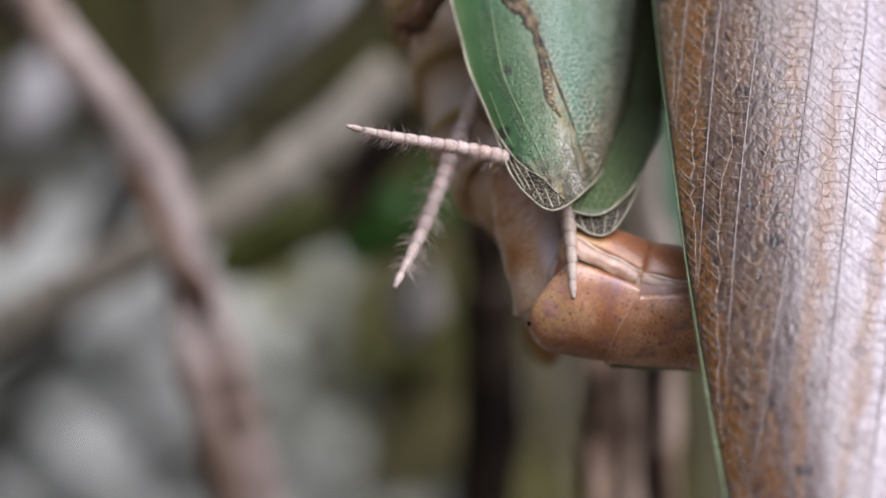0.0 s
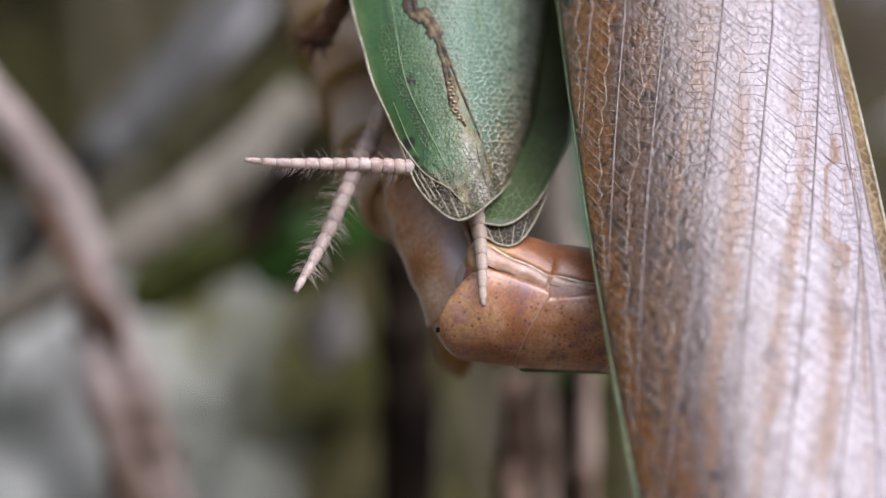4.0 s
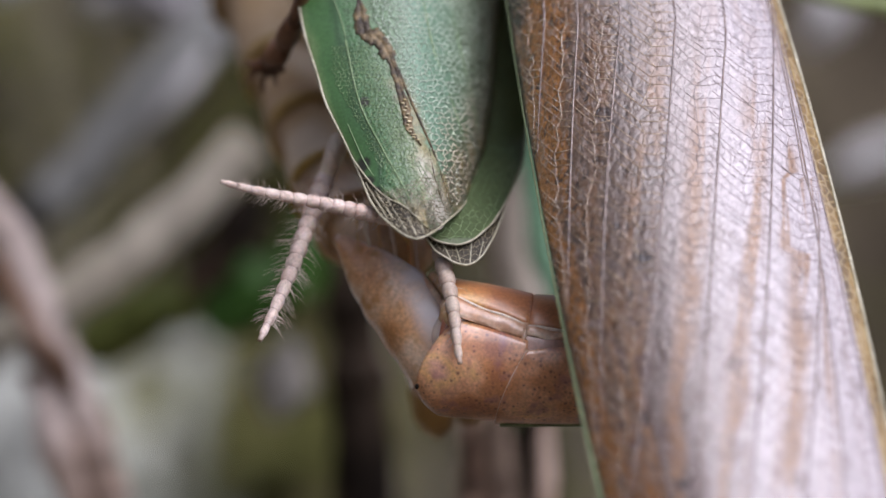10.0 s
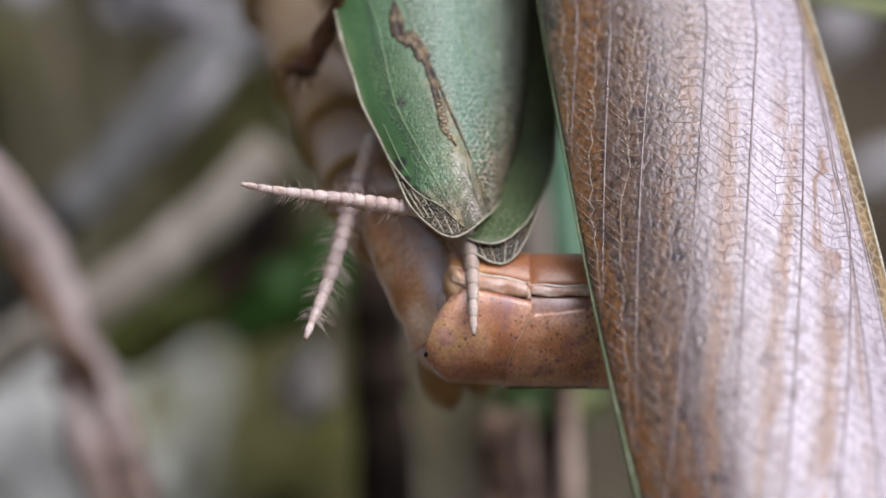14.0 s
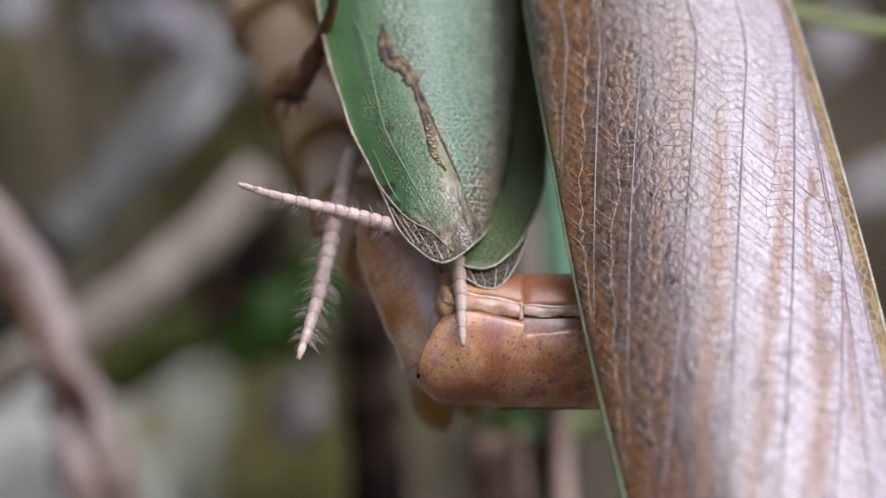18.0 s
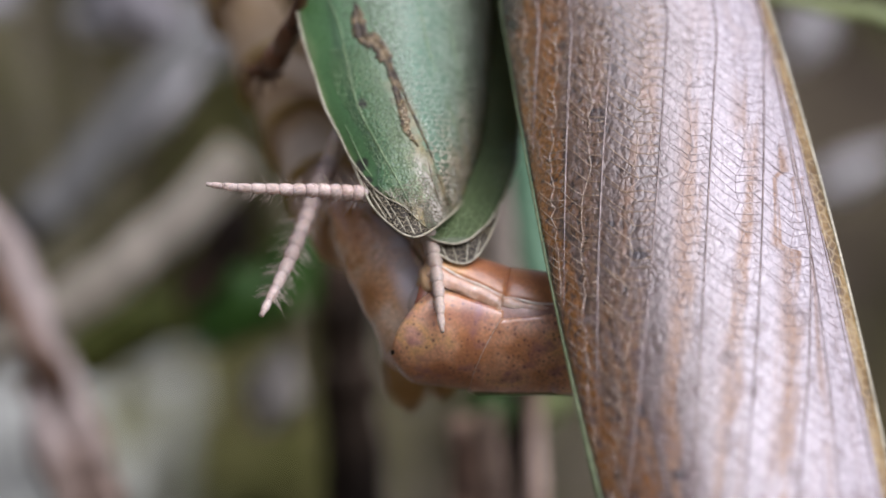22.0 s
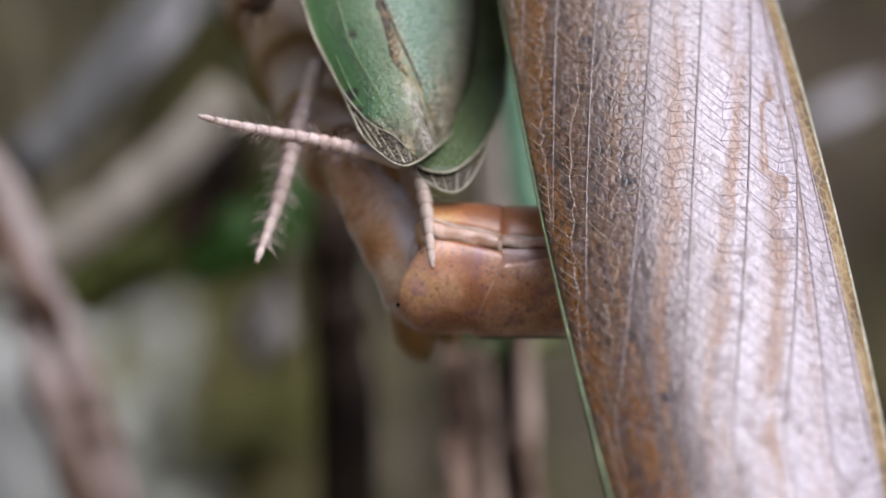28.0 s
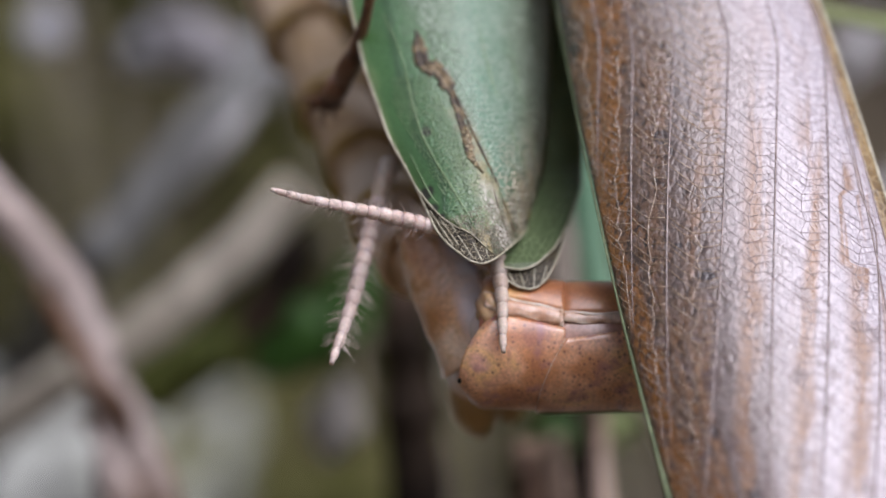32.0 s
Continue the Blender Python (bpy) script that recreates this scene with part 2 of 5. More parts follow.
    mp.inputs["Scale"].default_value = (1.5, 1, 0.85)
    link(tc, mp.inputs["Vector"])
    link(mp.outputs["Vector"], v.inputs["Vector"])
    dome = calc("SQRT", fit(v.outputs["Distance"], 0.0, 0.35, 0.0, 1.0, "LINEAR"))
    b = n.new("ShaderNodeBump")
    b.inputs["Strength"].default_value, b.inputs["Distance"].default_value = 1.0, 0.045 * MM
    link(calc("ADD", calc("MULTIPLY", dome, 0.65), calc("ADD", fine, calc("MULTIPLY", fleck, fit(w, 4.0, 1.5, 1.2, 3.0)))), b.inputs["Height"])
    link(b.outputs["Normal"], p.inputs["Normal"])
    link(fit(patch, 0.40, 0.62, 0.22, 0.42), p.inputs["Roughness"])
    p.inputs["Specular IOR Level"].default_value = 0.8
    p.inputs["Coat Weight"].default_value, p.inputs["Coat Roughness"].default_value = 0.38, 0.24
    return m


WING_STAINS = [(1.78, 5.9, 0.42, True), (2.75, -0.45, 0.34, False), (2.72, -7.3, 0.48, False), (2.2, 0.9, 0.2, False), (3.7, -10.1, 0.36, False), (3.65, -11.7, 0.3, False)]
BROWN_WING = brown_wing_material()
BROWN_VEIN = material("brown_vein", [(0.35, (0.10, 0.06, 0.05)), (0.65, (0.22, 0.15, 0.12))], scale=900, rough=0.22, spec=1.0,
                      coat=0.8, bump=0.2)
TAN_NET = material("tan_net", [(0.35, (0.28, 0.18, 0.095)), (0.65, (0.50, 0.39, 0.27))], scale=700, rough=0.18, spec=1.0, coat=1.0, bump=0.0)
CROSS_VEIN = material("cross_vein", [(0.35, (0.25, 0.195, 0.19)), (0.65, (0.37, 0.31, 0.31))], scale=700, rough=0.2, spec=1.0,
                      coat=0.8, bump=0.1)
GOLD_MARGIN = material("gold_margin", [(0.38, (0.09, 0.05, 0.012)), (0.52, (0.20, 0.12, 0.03)), (0.62, (0.28, 0.19, 0.07))], scale=500, stretch=(2, 1, 0.4),
                       rough=0.35, spec=0.7, cells=(1800, (1, 1, 1), (0.42, 0.33, 0.17), 0.12, 0.6), bump=0.8)
PALE_RIM = material("pale_rim", [(0.35, (0.34, 0.32, 0.22)), (0.65, (0.55, 0.53, 0.40))], scale=1200, rough=0.4, bump=0.15)
GREEN_RIM = material("green_rim", [(0.35, (0.13, 0.22, 0.09)), (0.65, (0.28, 0.39, 0.21))], scale=700, rough=0.4, bump=0.15)
OLIVE_RIM = material("olive_rim", [(0.35, (0.11, 0.15, 0.065)), (0.65, (0.22, 0.28, 0.14))], scale=500, rough=0.45, bump=0.15)
def green_wing_material():
    """Leathery green, sky sheen painted pale on the arched side and shade dark at its right, worn to tan at the tip;
    the map goes across from 0 to 1, along in mm.
    """
    m, n, link, p, uv, tc, calc, fit, grain, blend, u, z, ramp = surface_kit("green_wing")
    big = grain(tc, 320, (1.6, 1, 0.6))
    mid = grain(tc, 1300, (1, 1, 0.8))
    fine = grain(tc, 6500, detail=3.0)
    sep = n.new("ShaderNodeSeparateXYZ")
    link(tc, sep.inputs[0])
    x = calc("MULTIPLY", sep.outputs["X"], 1000.0)
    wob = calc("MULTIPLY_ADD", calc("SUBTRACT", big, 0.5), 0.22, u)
    # the pale stops near 0.58 and the dark end paint sheen and shade
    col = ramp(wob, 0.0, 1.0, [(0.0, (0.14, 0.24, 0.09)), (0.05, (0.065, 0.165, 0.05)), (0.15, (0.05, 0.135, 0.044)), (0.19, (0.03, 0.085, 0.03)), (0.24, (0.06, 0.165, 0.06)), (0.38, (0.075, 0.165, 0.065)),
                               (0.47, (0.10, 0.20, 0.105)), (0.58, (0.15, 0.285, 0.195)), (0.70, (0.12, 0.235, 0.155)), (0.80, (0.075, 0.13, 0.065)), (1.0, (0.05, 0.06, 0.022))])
    # brownish halo along the torn streak
    line = calc("MULTIPLY_ADD", z, -0.43, 2.75)
    off = calc("ABSOLUTE", calc("SUBTRACT", x, line))
    halo = calc("MULTIPLY", fit(off, 0.75, 0.15), calc("MULTIPLY", fit(mid, 0.36, 0.58), fit(z, 9.5, 6.0)))
    col = blend(calc("MULTIPLY", halo, 0.75), col, (0.26, 0.20, 0.085))
    gold = calc("MULTIPLY", fit(calc("SUBTRACT", line, x), 1.7, 0.3), calc("MULTIPLY", fit(x, calc("ADD", line, 0.35), line), fit(calc("MULTIPLY_ADD", big, 3.0, z), 7.6, 4.6)))
    col = blend(calc("MULTIPLY", gold, fit(mid, 0.36, 0.56, 0.4, 0.9)), col, (0.28, 0.245, 0.085))
    # worn tip: tan with dark mottling, and a silvery glint painted pale in the middle
    stir = calc("MULTIPLY", calc("SUBTRACT", big, 0.5), 2.4)
    low = calc("ADD", calc("MULTIPLY_ADD", x, -0.15, z), stir)
    aside = calc("ADD", calc("MULTIPLY_ADD", x, -1.6, z), stir)
    worn = calc("MAXIMUM", fit(low, 3.0, 1.5), calc("MULTIPLY", fit(aside, 1.7, -0.4), fit(z, 6.8, 4.4)))
    col = blend(calc("MULTIPLY", worn, 0.9), col, blend(fit(mid, 0.42, 0.6), (0.065, 0.045, 0.018), (0.29, 0.215, 0.085)))
    pale = calc("MULTIPLY", fit(calc("ABSOLUTE", calc("SUBTRACT", calc("MULTIPLY_ADD", z, 0.3, x), 1.95)), 0.6, 0.15), fit(z, 4.6, 3.4))
    col = blend(calc("MULTIPLY", pale, fit(mid, 0.40, 0.54, 0.15, 0.9)), col, (0.55, 0.52, 0.46))
    # fine cells with darker pits
    v = n.new("ShaderNodeTexVoronoi")
    v.inputs["Scale"].default_value = 4600
    mp = n.new("ShaderNodeMapping")
    mp.inputs["Scale"].default_value = (1.25, 1, 0.85)
    link(tc, mp.inputs["Vector"])
    link(mp.outputs["Vector"], v.inputs["Vector"])
    ve = n.new("ShaderNodeTexVoronoi")
    ve.feature = "DISTANCE_TO_EDGE"
    ve.inputs["Scale"].default_value = 4600
    link(mp.outputs["Vector"], ve.inputs["Vector"])
    netted = fit(u, 0.16, 0.24)
    pit = calc("MULTIPLY", fit(v.outputs["Distance"], 0.55, 0.15), netted)
    cord = calc("MULTIPLY", fit(ve.outputs["Distance"], 0.13, 0.02), netted)
    col = blend(calc("MULTIPLY", calc("MULTIPLY", pit, fit(u, 0.45, 0.62, 1.0, 0.35)), fit(mid, 0.35, 0.6, 0.2, 0.65)), col, (0.028, 0.065, 0.02))
    col = blend(calc("MULTIPLY", cord, fit(u, 0.4, 0.75, 0.12, 0.45)), col, (0.21, 0.33, 0.21))
    col = blend(1.0, col, fit(fine, 0.3, 0.7, 0.8, 1.15, "LINEAR"), "MULTIPLY")
    for sx, sz, r in ((-2.0, 6.62, 0.30), (-2.05, 3.75, 0.42), (-1.7, 3.05, 0.28), (-1.35, 2.6, 0.16)):
        dx, dz = calc("SUBTRACT", x, sx), calc("SUBTRACT", calc("MULTIPLY", sep.outputs["Z"], 1000.0), sz)
        d = calc("ADD", calc("SQRT", calc("ADD", calc("MULTIPLY", dx, dx), calc("MULTIPLY", dz, dz))), calc("MULTIPLY", calc("SUBTRACT", mid, 0.5), 1.6 * r))
        col = blend(calc("MULTIPLY", fit(d, r, r * 0.5), 0.92), col, (0.022, 0.018, 0.014))
    link(col, p.inputs["Base Color"])
    b = n.new("ShaderNodeBump")
    b.inputs["Strength"].default_value, b.inputs["Distance"].default_value = 1.0, 0.03 * MM
    link(calc("ADD", calc("SUBTRACT", calc("MULTIPLY", cord, 0.6), calc("MULTIPLY", pit, 0.6)), calc("ADD", calc("MULTIPLY", fine, 0.5), calc("MULTIPLY", mid, fit(low, 5.5, 2.0, 0.8, 4.5)))), b.inputs["Height"])
    link(b.outputs["Normal"], p.inputs["Normal"])
    link(fit(mid, 0.35, 0.65, 0.34, 0.5), p.inputs["Roughness"])
    p.inputs["Specular IOR Level"].default_value = 0.55
    p.inputs["Coat Weight"].default_value, p.inputs["Coat Roughness"].default_value = 0.42, 0.33
    return m


GREEN_WING = green_wing_material()
WING_NET = material("wing_net", [(0.35, (0.38, 0.50, 0.38)), (0.65, (0.56, 0.66, 0.54))], scale=900, rough=0.4, bump=0.1, spec=0.8, coat=0.3,
                    zones=[(-0.85, 1.0, 4.0, 7.4, 1.0, (0.58, 0.52, 0.40))])
SILVER_NET = material("silver_net", [(0.35, (0.22, 0.19, 0.12)), (0.65, (0.42, 0.385, 0.30))], scale=900, rough=0.22, bump=0.1, spec=1.0, coat=0.8)
TIP_NET = material("tip_net", [(0.35, (0.30, 0.26, 0.15)), (0.65, (0.47, 0.42, 0.29))], scale=900, rough=0.4, bump=0.1, spec=0.8, coat=0.3)
# darker copy of the wing green; the tucked wing's shade is in this colour
GREEN_SHADED = material("green_shaded", [(0.3, (0.042, 0.072, 0.022)), (0.7, (0.085, 0.12, 0.045))], scale=350, rough=0.5, fine=0.2,
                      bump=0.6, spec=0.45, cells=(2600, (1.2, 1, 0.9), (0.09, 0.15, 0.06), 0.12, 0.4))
WING_TIP = material("wing_tip", [(0.35, (0.015, 0.012, 0.006)), (0.55, (0.035, 0.028, 0.014)), (0.7, (0.07, 0.055, 0.03))], scale=700,
                    rough=0.55, fine=0.25, bump=0.9, depth=0.025, spec=0.35,
                    cells=(4200, (1, 1, 1.2), (0.12, 0.10, 0.06), 0.13, 0.3))
SCAR = material("scar", [(0.38, (0.03, 0.02, 0.01)), (0.50, (0.10, 0.072, 0.03)), (0.68, (0.24, 0.175, 0.085))], scale=1900,
                rough=0.55, fine=0.5, bump=0.9, depth=0.05)
BEAD = material("bead", [(0.4, (0.50, 0.41, 0.22)), (0.6, (0.74, 0.66, 0.45))], scale=2000, rough=0.25, coat=0.5)
CHITIN = material("chitin", [(0.34, (0.42, 0.15, 0.07)), (0.44, (0.58, 0.24, 0.10)), (0.53, (0.74, 0.36, 0.20)), (0.61, (0.80, 0.44, 0.19)), (0.70, (0.68, 0.35, 0.27))], scale=420,
                  rough=0.28, fine=0.25, fine_scale=7000, bump=0.4, depth=0.018, spec=0.8, coat=0.7, through=0.2,
                  blotch=(900, (0.36, 0.15, 0.14), 0.54, 0.68), speckle=(4300, 0.6, (0.12, 0.035, 0.035), 0.9))
BACK_CHITIN = material("back_chitin", [(0.35, (0.42, 0.16, 0.065)), (0.5, (0.58, 0.25, 0.095)), (0.66, (0.68, 0.37, 0.14))], scale=420, rough=0.33, fine=0.2,
                       bump=0.35, depth=0.015, spec=0.7, coat=0.25, through=0.15)
# the two pale zones paint the white gloss near the flap's hinge
CHITIN_PALE = material("chitin_pale", [(0.36, (0.66, 0.30, 0.11)), (0.48, (0.82, 0.46, 0.24)), (0.62, (0.90, 0.66, 0.46))], scale=380,
                       rough=0.24, fine=0.25, bump=0.5, spec=0.9, coat=0.9, through=0.1, blotch=(900, (0.58, 0.28, 0.09), 0.52, 0.68), zone_keep=0.6,
                       zones=[(-1.0, -0.6, 0.6, 3.2, 0.6, (0.80, 0.62, 0.50)), (-0.3, -1.0, 0.1, 1.5, 0.95, (0.90, 0.84, 0.83))])
LIP = material("lip", [(0.38, (0.46, 0.22, 0.11)), (0.5, (0.64, 0.38, 0.24)), (0.62, (0.80, 0.60, 0.44))], scale=700, stretch=(1, 1, 2), rough=0.3, fine=0.2, spec=0.8, coat=0.45, through=0.15, bump=0.4)
SHADED_FOLD_SKIN = material("shaded_fold_skin", [(0.35, (0.20, 0.06, 0.03)), (0.65, (0.30, 0.12, 0.06))], scale=700, rough=0.35, fine=0.2, spec=0.6, coat=0.2,
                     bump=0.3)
SIDE_SKIN = material("side_skin", [(0.35, (0.42, 0.20, 0.13)), (0.65, (0.60, 0.36, 0.27))], scale=600, rough=0.25, fine=0.2, spec=0.8, coat=0.6, bump=0.4, through=0.15)
AMBER = material("amber", [(0.3, (0.42, 0.18, 0.035)), (0.7, (0.66, 0.37, 0.09))], scale=420, rough=0.3, fine=0.15, spec=0.7,
                 coat=0.4, through=0.3, bump=0.2)
LOBE = material("lobe", [(0.3, (0.26, 0.13, 0.028)), (0.7, (0.44, 0.25, 0.07))], scale=420, rough=0.35, fine=0.15, spec=0.6, coat=0.3, bump=0.2)
MEMBRANE = material("membrane", [(0.3, (0.62, 0.44, 0.31)), (0.7, (0.82, 0.70, 0.56))], scale=900, rough=0.3, fine=0.2, spec=0.8,
                    coat=0.5, through=0.2, bump=0.4)
CERCUS = material("cercus", [(0.3, (0.54, 0.40, 0.34)), (0.7, (0.78, 0.65, 0.58))], scale=900, rough=0.6, fine=0.22,
                  fine_scale=9000, bump=0.6, depth=0.02, through=0.15)
CERCUS_TAN = material("cercus_tan", [(0.3, (0.42, 0.33, 0.26)), (0.7, (0.60, 0.50, 0.42))], scale=900, rough=0.6, fine=0.22,
                      fine_scale=9000, bump=0.6, depth=0.02, through=0.15)
HAIR = material("hair", [(0.3, (0.45, 0.36, 0.30)), (0.7, (0.65, 0.57, 0.5))], scale=900, rough=0.5, bump=0)
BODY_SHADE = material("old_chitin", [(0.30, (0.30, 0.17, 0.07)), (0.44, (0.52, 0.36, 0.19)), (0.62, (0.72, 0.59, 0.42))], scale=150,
                      rough=0.55, fine=0.2, bump=0.3, spec=0.4)
BELLY = material("belly", [(0.34, (0.38, 0.21, 0.09)), (0.5, (0.62, 0.40, 0.21)), (0.66, (0.80, 0.60, 0.38))], scale=300, rough=0.4, fine=0.2, bump=0.4, spec=0.6, coat=0.3, through=0.15)
YELLOW_RIM = material("yellow_rim", [(0.3, (0.40, 0.25, 0.04)), (0.7, (0.58, 0.40, 0.11))], scale=600, rough=0.4, bump=0.1)
LEG = material("leg", [(0.3, (0.10, 0.042, 0.018)), (0.7, (0.29, 0.15, 0.085))], scale=700, rough=0.4, bump=0.3)
TWIG = material("twig", [(0.36, (0.22, 0.14, 0.09)), (0.45, (0.40, 0.315, 0.265)), (0.57, (0.57, 0.49, 0.445))], scale=130,
                stretch=(1, 1, 0.5), rough=0.8, fine=0.35, fine_scale=900, bump=0.8, depth=0.3, spec=0.2)
KNOT = material("knot", [(0.38, (0.05, 0.025, 0.012)), (0.5, (0.14, 0.075, 0.04)), (0.62, (0.28, 0.19, 0.14))], scale=220, rough=0.8, bump=0.6, depth=0.2)
STRAW = material("straw", [(0.3, (0.38, 0.345, 0.26)), (0.7, (0.58, 0.54, 0.44))], scale=90, rough=0.7, fine=0.25, fine_scale=700,
                 bump=0.5, depth=0.2)
DRY_GRASS = material("dry_grass", [(0.3, (0.16, 0.14, 0.09)), (0.7, (0.30, 0.27, 0.19))], scale=90, rough=0.7, fine=0.25, fine_scale=700, bump=0.5, depth=0.2)
GREY_STRAW = material("grey_straw", [(0.3, (0.11, 0.115, 0.105)), (0.55, (0.18, 0.188, 0.178)), (0.7, (0.27, 0.28, 0.265))], scale=80, rough=0.7, fine=0.25,
                      fine_scale=700, bump=0.5, depth=0.2)
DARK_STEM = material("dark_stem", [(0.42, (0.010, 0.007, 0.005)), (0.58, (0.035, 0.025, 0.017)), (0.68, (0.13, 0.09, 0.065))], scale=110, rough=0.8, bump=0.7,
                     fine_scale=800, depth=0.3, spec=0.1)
PINK_STEM = material("pink_stem", [(0.41, (0.07, 0.042, 0.027)), (0.48, (0.40, 0.28, 0.205)), (0.58, (0.72, 0.56, 0.46))], scale=330, stretch=(1, 1, 0.45),
                     rough=0.7, bump=0.6, fine_scale=800, depth=0.2, spec=0.2)
LEAF_GREEN = material("leaf_green", [(0.3, (0.025, 0.075, 0.01)), (0.7, (0.055, 0.15, 0.025))], scale=60, rough=0.5, fine=0.2,
                      fine_scale=900, bump=0.3, depth=0.1, spec=0.25)
BLADE_TEAL = material("blade_teal", [(0.3, (0.16, 0.35, 0.21)), (0.7, (0.25, 0.46, 0.30))], scale=150, rough=0.5, bump=0.2)
BEIGE = material("beige", [(0.3, (0.44, 0.375, 0.30)), (0.7, (0.61, 0.55, 0.475))], scale=150, rough=0.6, bump=0.3)
BEIGE_PATCHY = material("beige_patchy", [(0.44, (0.06, 0.035, 0.022)), (0.52, (0.30, 0.22, 0.16)), (0.62, (0.58, 0.45, 0.35))], scale=330, stretch=(1, 1, 0.4),
                        rough=0.6, bump=0.3)
BLADE_PALE = material("blade_pale", [(0.3, (0.16, 0.22, 0.07)), (0.7, (0.28, 0.34, 0.14))], scale=150, rough=0.5, bump=0.2)
DEAD_LEAF = material("dead_leaf", [(0.3, (0.045, 0.040, 0.013)), (0.5, (0.08, 0.072, 0.027)), (0.7, (0.125, 0.113, 0.05))], scale=45,
                     rough=0.75, fine=0.25, fine_scale=500, bump=0.4, depth=0.3, spec=0.2)
OLIVE_LEAF = material("olive_leaf", [(0.3, (0.042, 0.045, 0.010)), (0.7, (0.10, 0.10, 0.028))], scale=45, rough=0.7, fine=0.25,
                      fine_scale=500, bump=0.4, depth=0.3, spec=0.15)
PALE_LITTER = material("pale_litter", [(0.3, (0.25, 0.265, 0.225)), (0.7, (0.37, 0.39, 0.33))], scale=45, rough=0.7, fine=0.25,
                       fine_scale=500, bump=0.4, depth=0.3, spec=0.3)
PALER_LITTER = material("paler_litter", [(0.3, (0.31, 0.33, 0.295)), (0.7, (0.43, 0.45, 0.41))], scale=45, rough=0.7, fine=0.25, fine_scale=500, bump=0.4,
                    depth=0.3, spec=0.3)
WHITE_LEAF = material("white_leaf", [(0.3, (0.34, 0.34, 0.33)), (0.7, (0.62, 0.62, 0.62))], scale=120, rough=0.5, fine=0.3,
                      fine_scale=700, bump=0.4, depth=0.3)
SHEATH = material("sheath", [(0.36, (0.16, 0.07, 0.03)), (0.5, (0.34, 0.17, 0.08)), (0.64, (0.44, 0.27, 0.16))], scale=260, rough=0.8, bump=0.6, depth=0.2)
TAUPE_LEAF = material("taupe_leaf", [(0.3, (0.24, 0.225, 0.20)), (0.7, (0.36, 0.345, 0.31))], scale=60, rough=0.7, fine=0.2, fine_scale=500, bump=0.3, depth=0.3, spec=0.2)
MOSS = material("moss", [(0.3, (0.05, 0.065, 0.012)), (0.7, (0.11, 0.125, 0.03))], scale=60, rough=0.7, fine=0.25, fine_scale=500, bump=0.4, depth=0.3, spec=0.15)
PALE_BLUE = material("pale_blue_leaf", [(0.3, (0.24, 0.25, 0.265)), (0.7, (0.42, 0.43, 0.45))], scale=120, rough=0.6, fine=0.3, fine_scale=700, bump=0.4, depth=0.3, spec=0.3)
LILAC_LEAF = material("lilac_leaf", [(0.35, (0.19, 0.185, 0.19)), (0.5, (0.29, 0.285, 0.295)), (0.65, (0.40, 0.39, 0.40))], scale=160, rough=0.65, fine=0.3, fine_scale=700, bump=0.4, depth=0.3, spec=0.3)
SOIL = material("soil", [(0.3, (0.035, 0.028, 0.02)), (0.6, (0.09, 0.075, 0.05)), (0.75, (0.15, 0.13, 0.09))], scale=40, rough=0.9,
                fine=0.4, fine_scale=300, bump=0.8, depth=2.0, spec=0.1)


# ---- mesh helpers (all shapes in mm) ----
def linked(name, verts, faces, mat, parent=None, label="", smooth=True):
    me = bpy.data.meshes.new(name)
    me.from_pydata([(x * MM, y * MM, z * MM) for x, y, z in verts], [], faces)
    if smooth:
        me.polygons.foreach_set("use_smooth", [True] * len(me.polygons))
    me.materials.append(mat)
    me.update()
    ob = new(name, me)
    if parent:
        ob.parent = parent
    if label:
        tagged(ob, label)
    return ob


def part(name, shape, mat, parent, label=""):
    return linked(name, shape[0], shape[1], mat, parent, label)


def merge(shapes):
    verts, faces = [], []
    for v, f in shapes:
        k = len(verts)
        verts += v
        faces += [tuple(i + k for i in q) for q in f]
    return verts, faces


def spline(points, n):
    """n + 1 points on a smooth curve through the points."""
    p = [Vector(q) for q in points]
    p = [2 * p[0] - p[1]] + p + [2 * p[-1] - p[-2]]
    m = len(p) - 3
    out = []
    for i in range(n + 1):
        s = i / n * m
        k = min(int(s), m - 1)
        t = s - k
        a, b, c, d = p[k:k + 4]
        out.append(0.5 * (2 * b + (c - a) * t + (2 * a - 5 * b + 4 * c - d) * t * t + (3 * b - a - 3 * c + d) * t ** 3))
    return out


def tube(points, radius, n=24, sides=12, flat=1.0, rough=0.0):
    """A round rod along a curve; radius is a function of 0..1; flat squeezes it in depth."""
    line = spline(points, n)
    verts, faces = [], []
    for i, c in enumerate(line):
        d = (line[min(i + 1, n)] - line[max(i - 1, 0)]).normalized()
        side = d.cross(Vector((0, 1, 0)))
        side = side.normalized() if side.length > 0.05 else Vector((1, 0, 0))
        up = side.cross(d)
        r = radius(i / n)
        for k in range(sides):
            w = 2 * math.pi * k / sides
            q = r * (1 + rough * noise.noise(c * 0.35 + Vector((math.cos(w), math.sin(w), 0)) * 1.3))
            verts.append(tuple(c + side * q * math.cos(w) + up * q * flat * math.sin(w)))
    for i in range(n):
        for k in range(sides):
            a, b = i * sides + k, i * sides + (k + 1) % sides
            faces.append((a, b, b + sides, a + sides))
    faces.append(tuple(range(sides))[::-1])
    faces.append(tuple(n * sides + k for k in range(sides)))
    return verts, faces


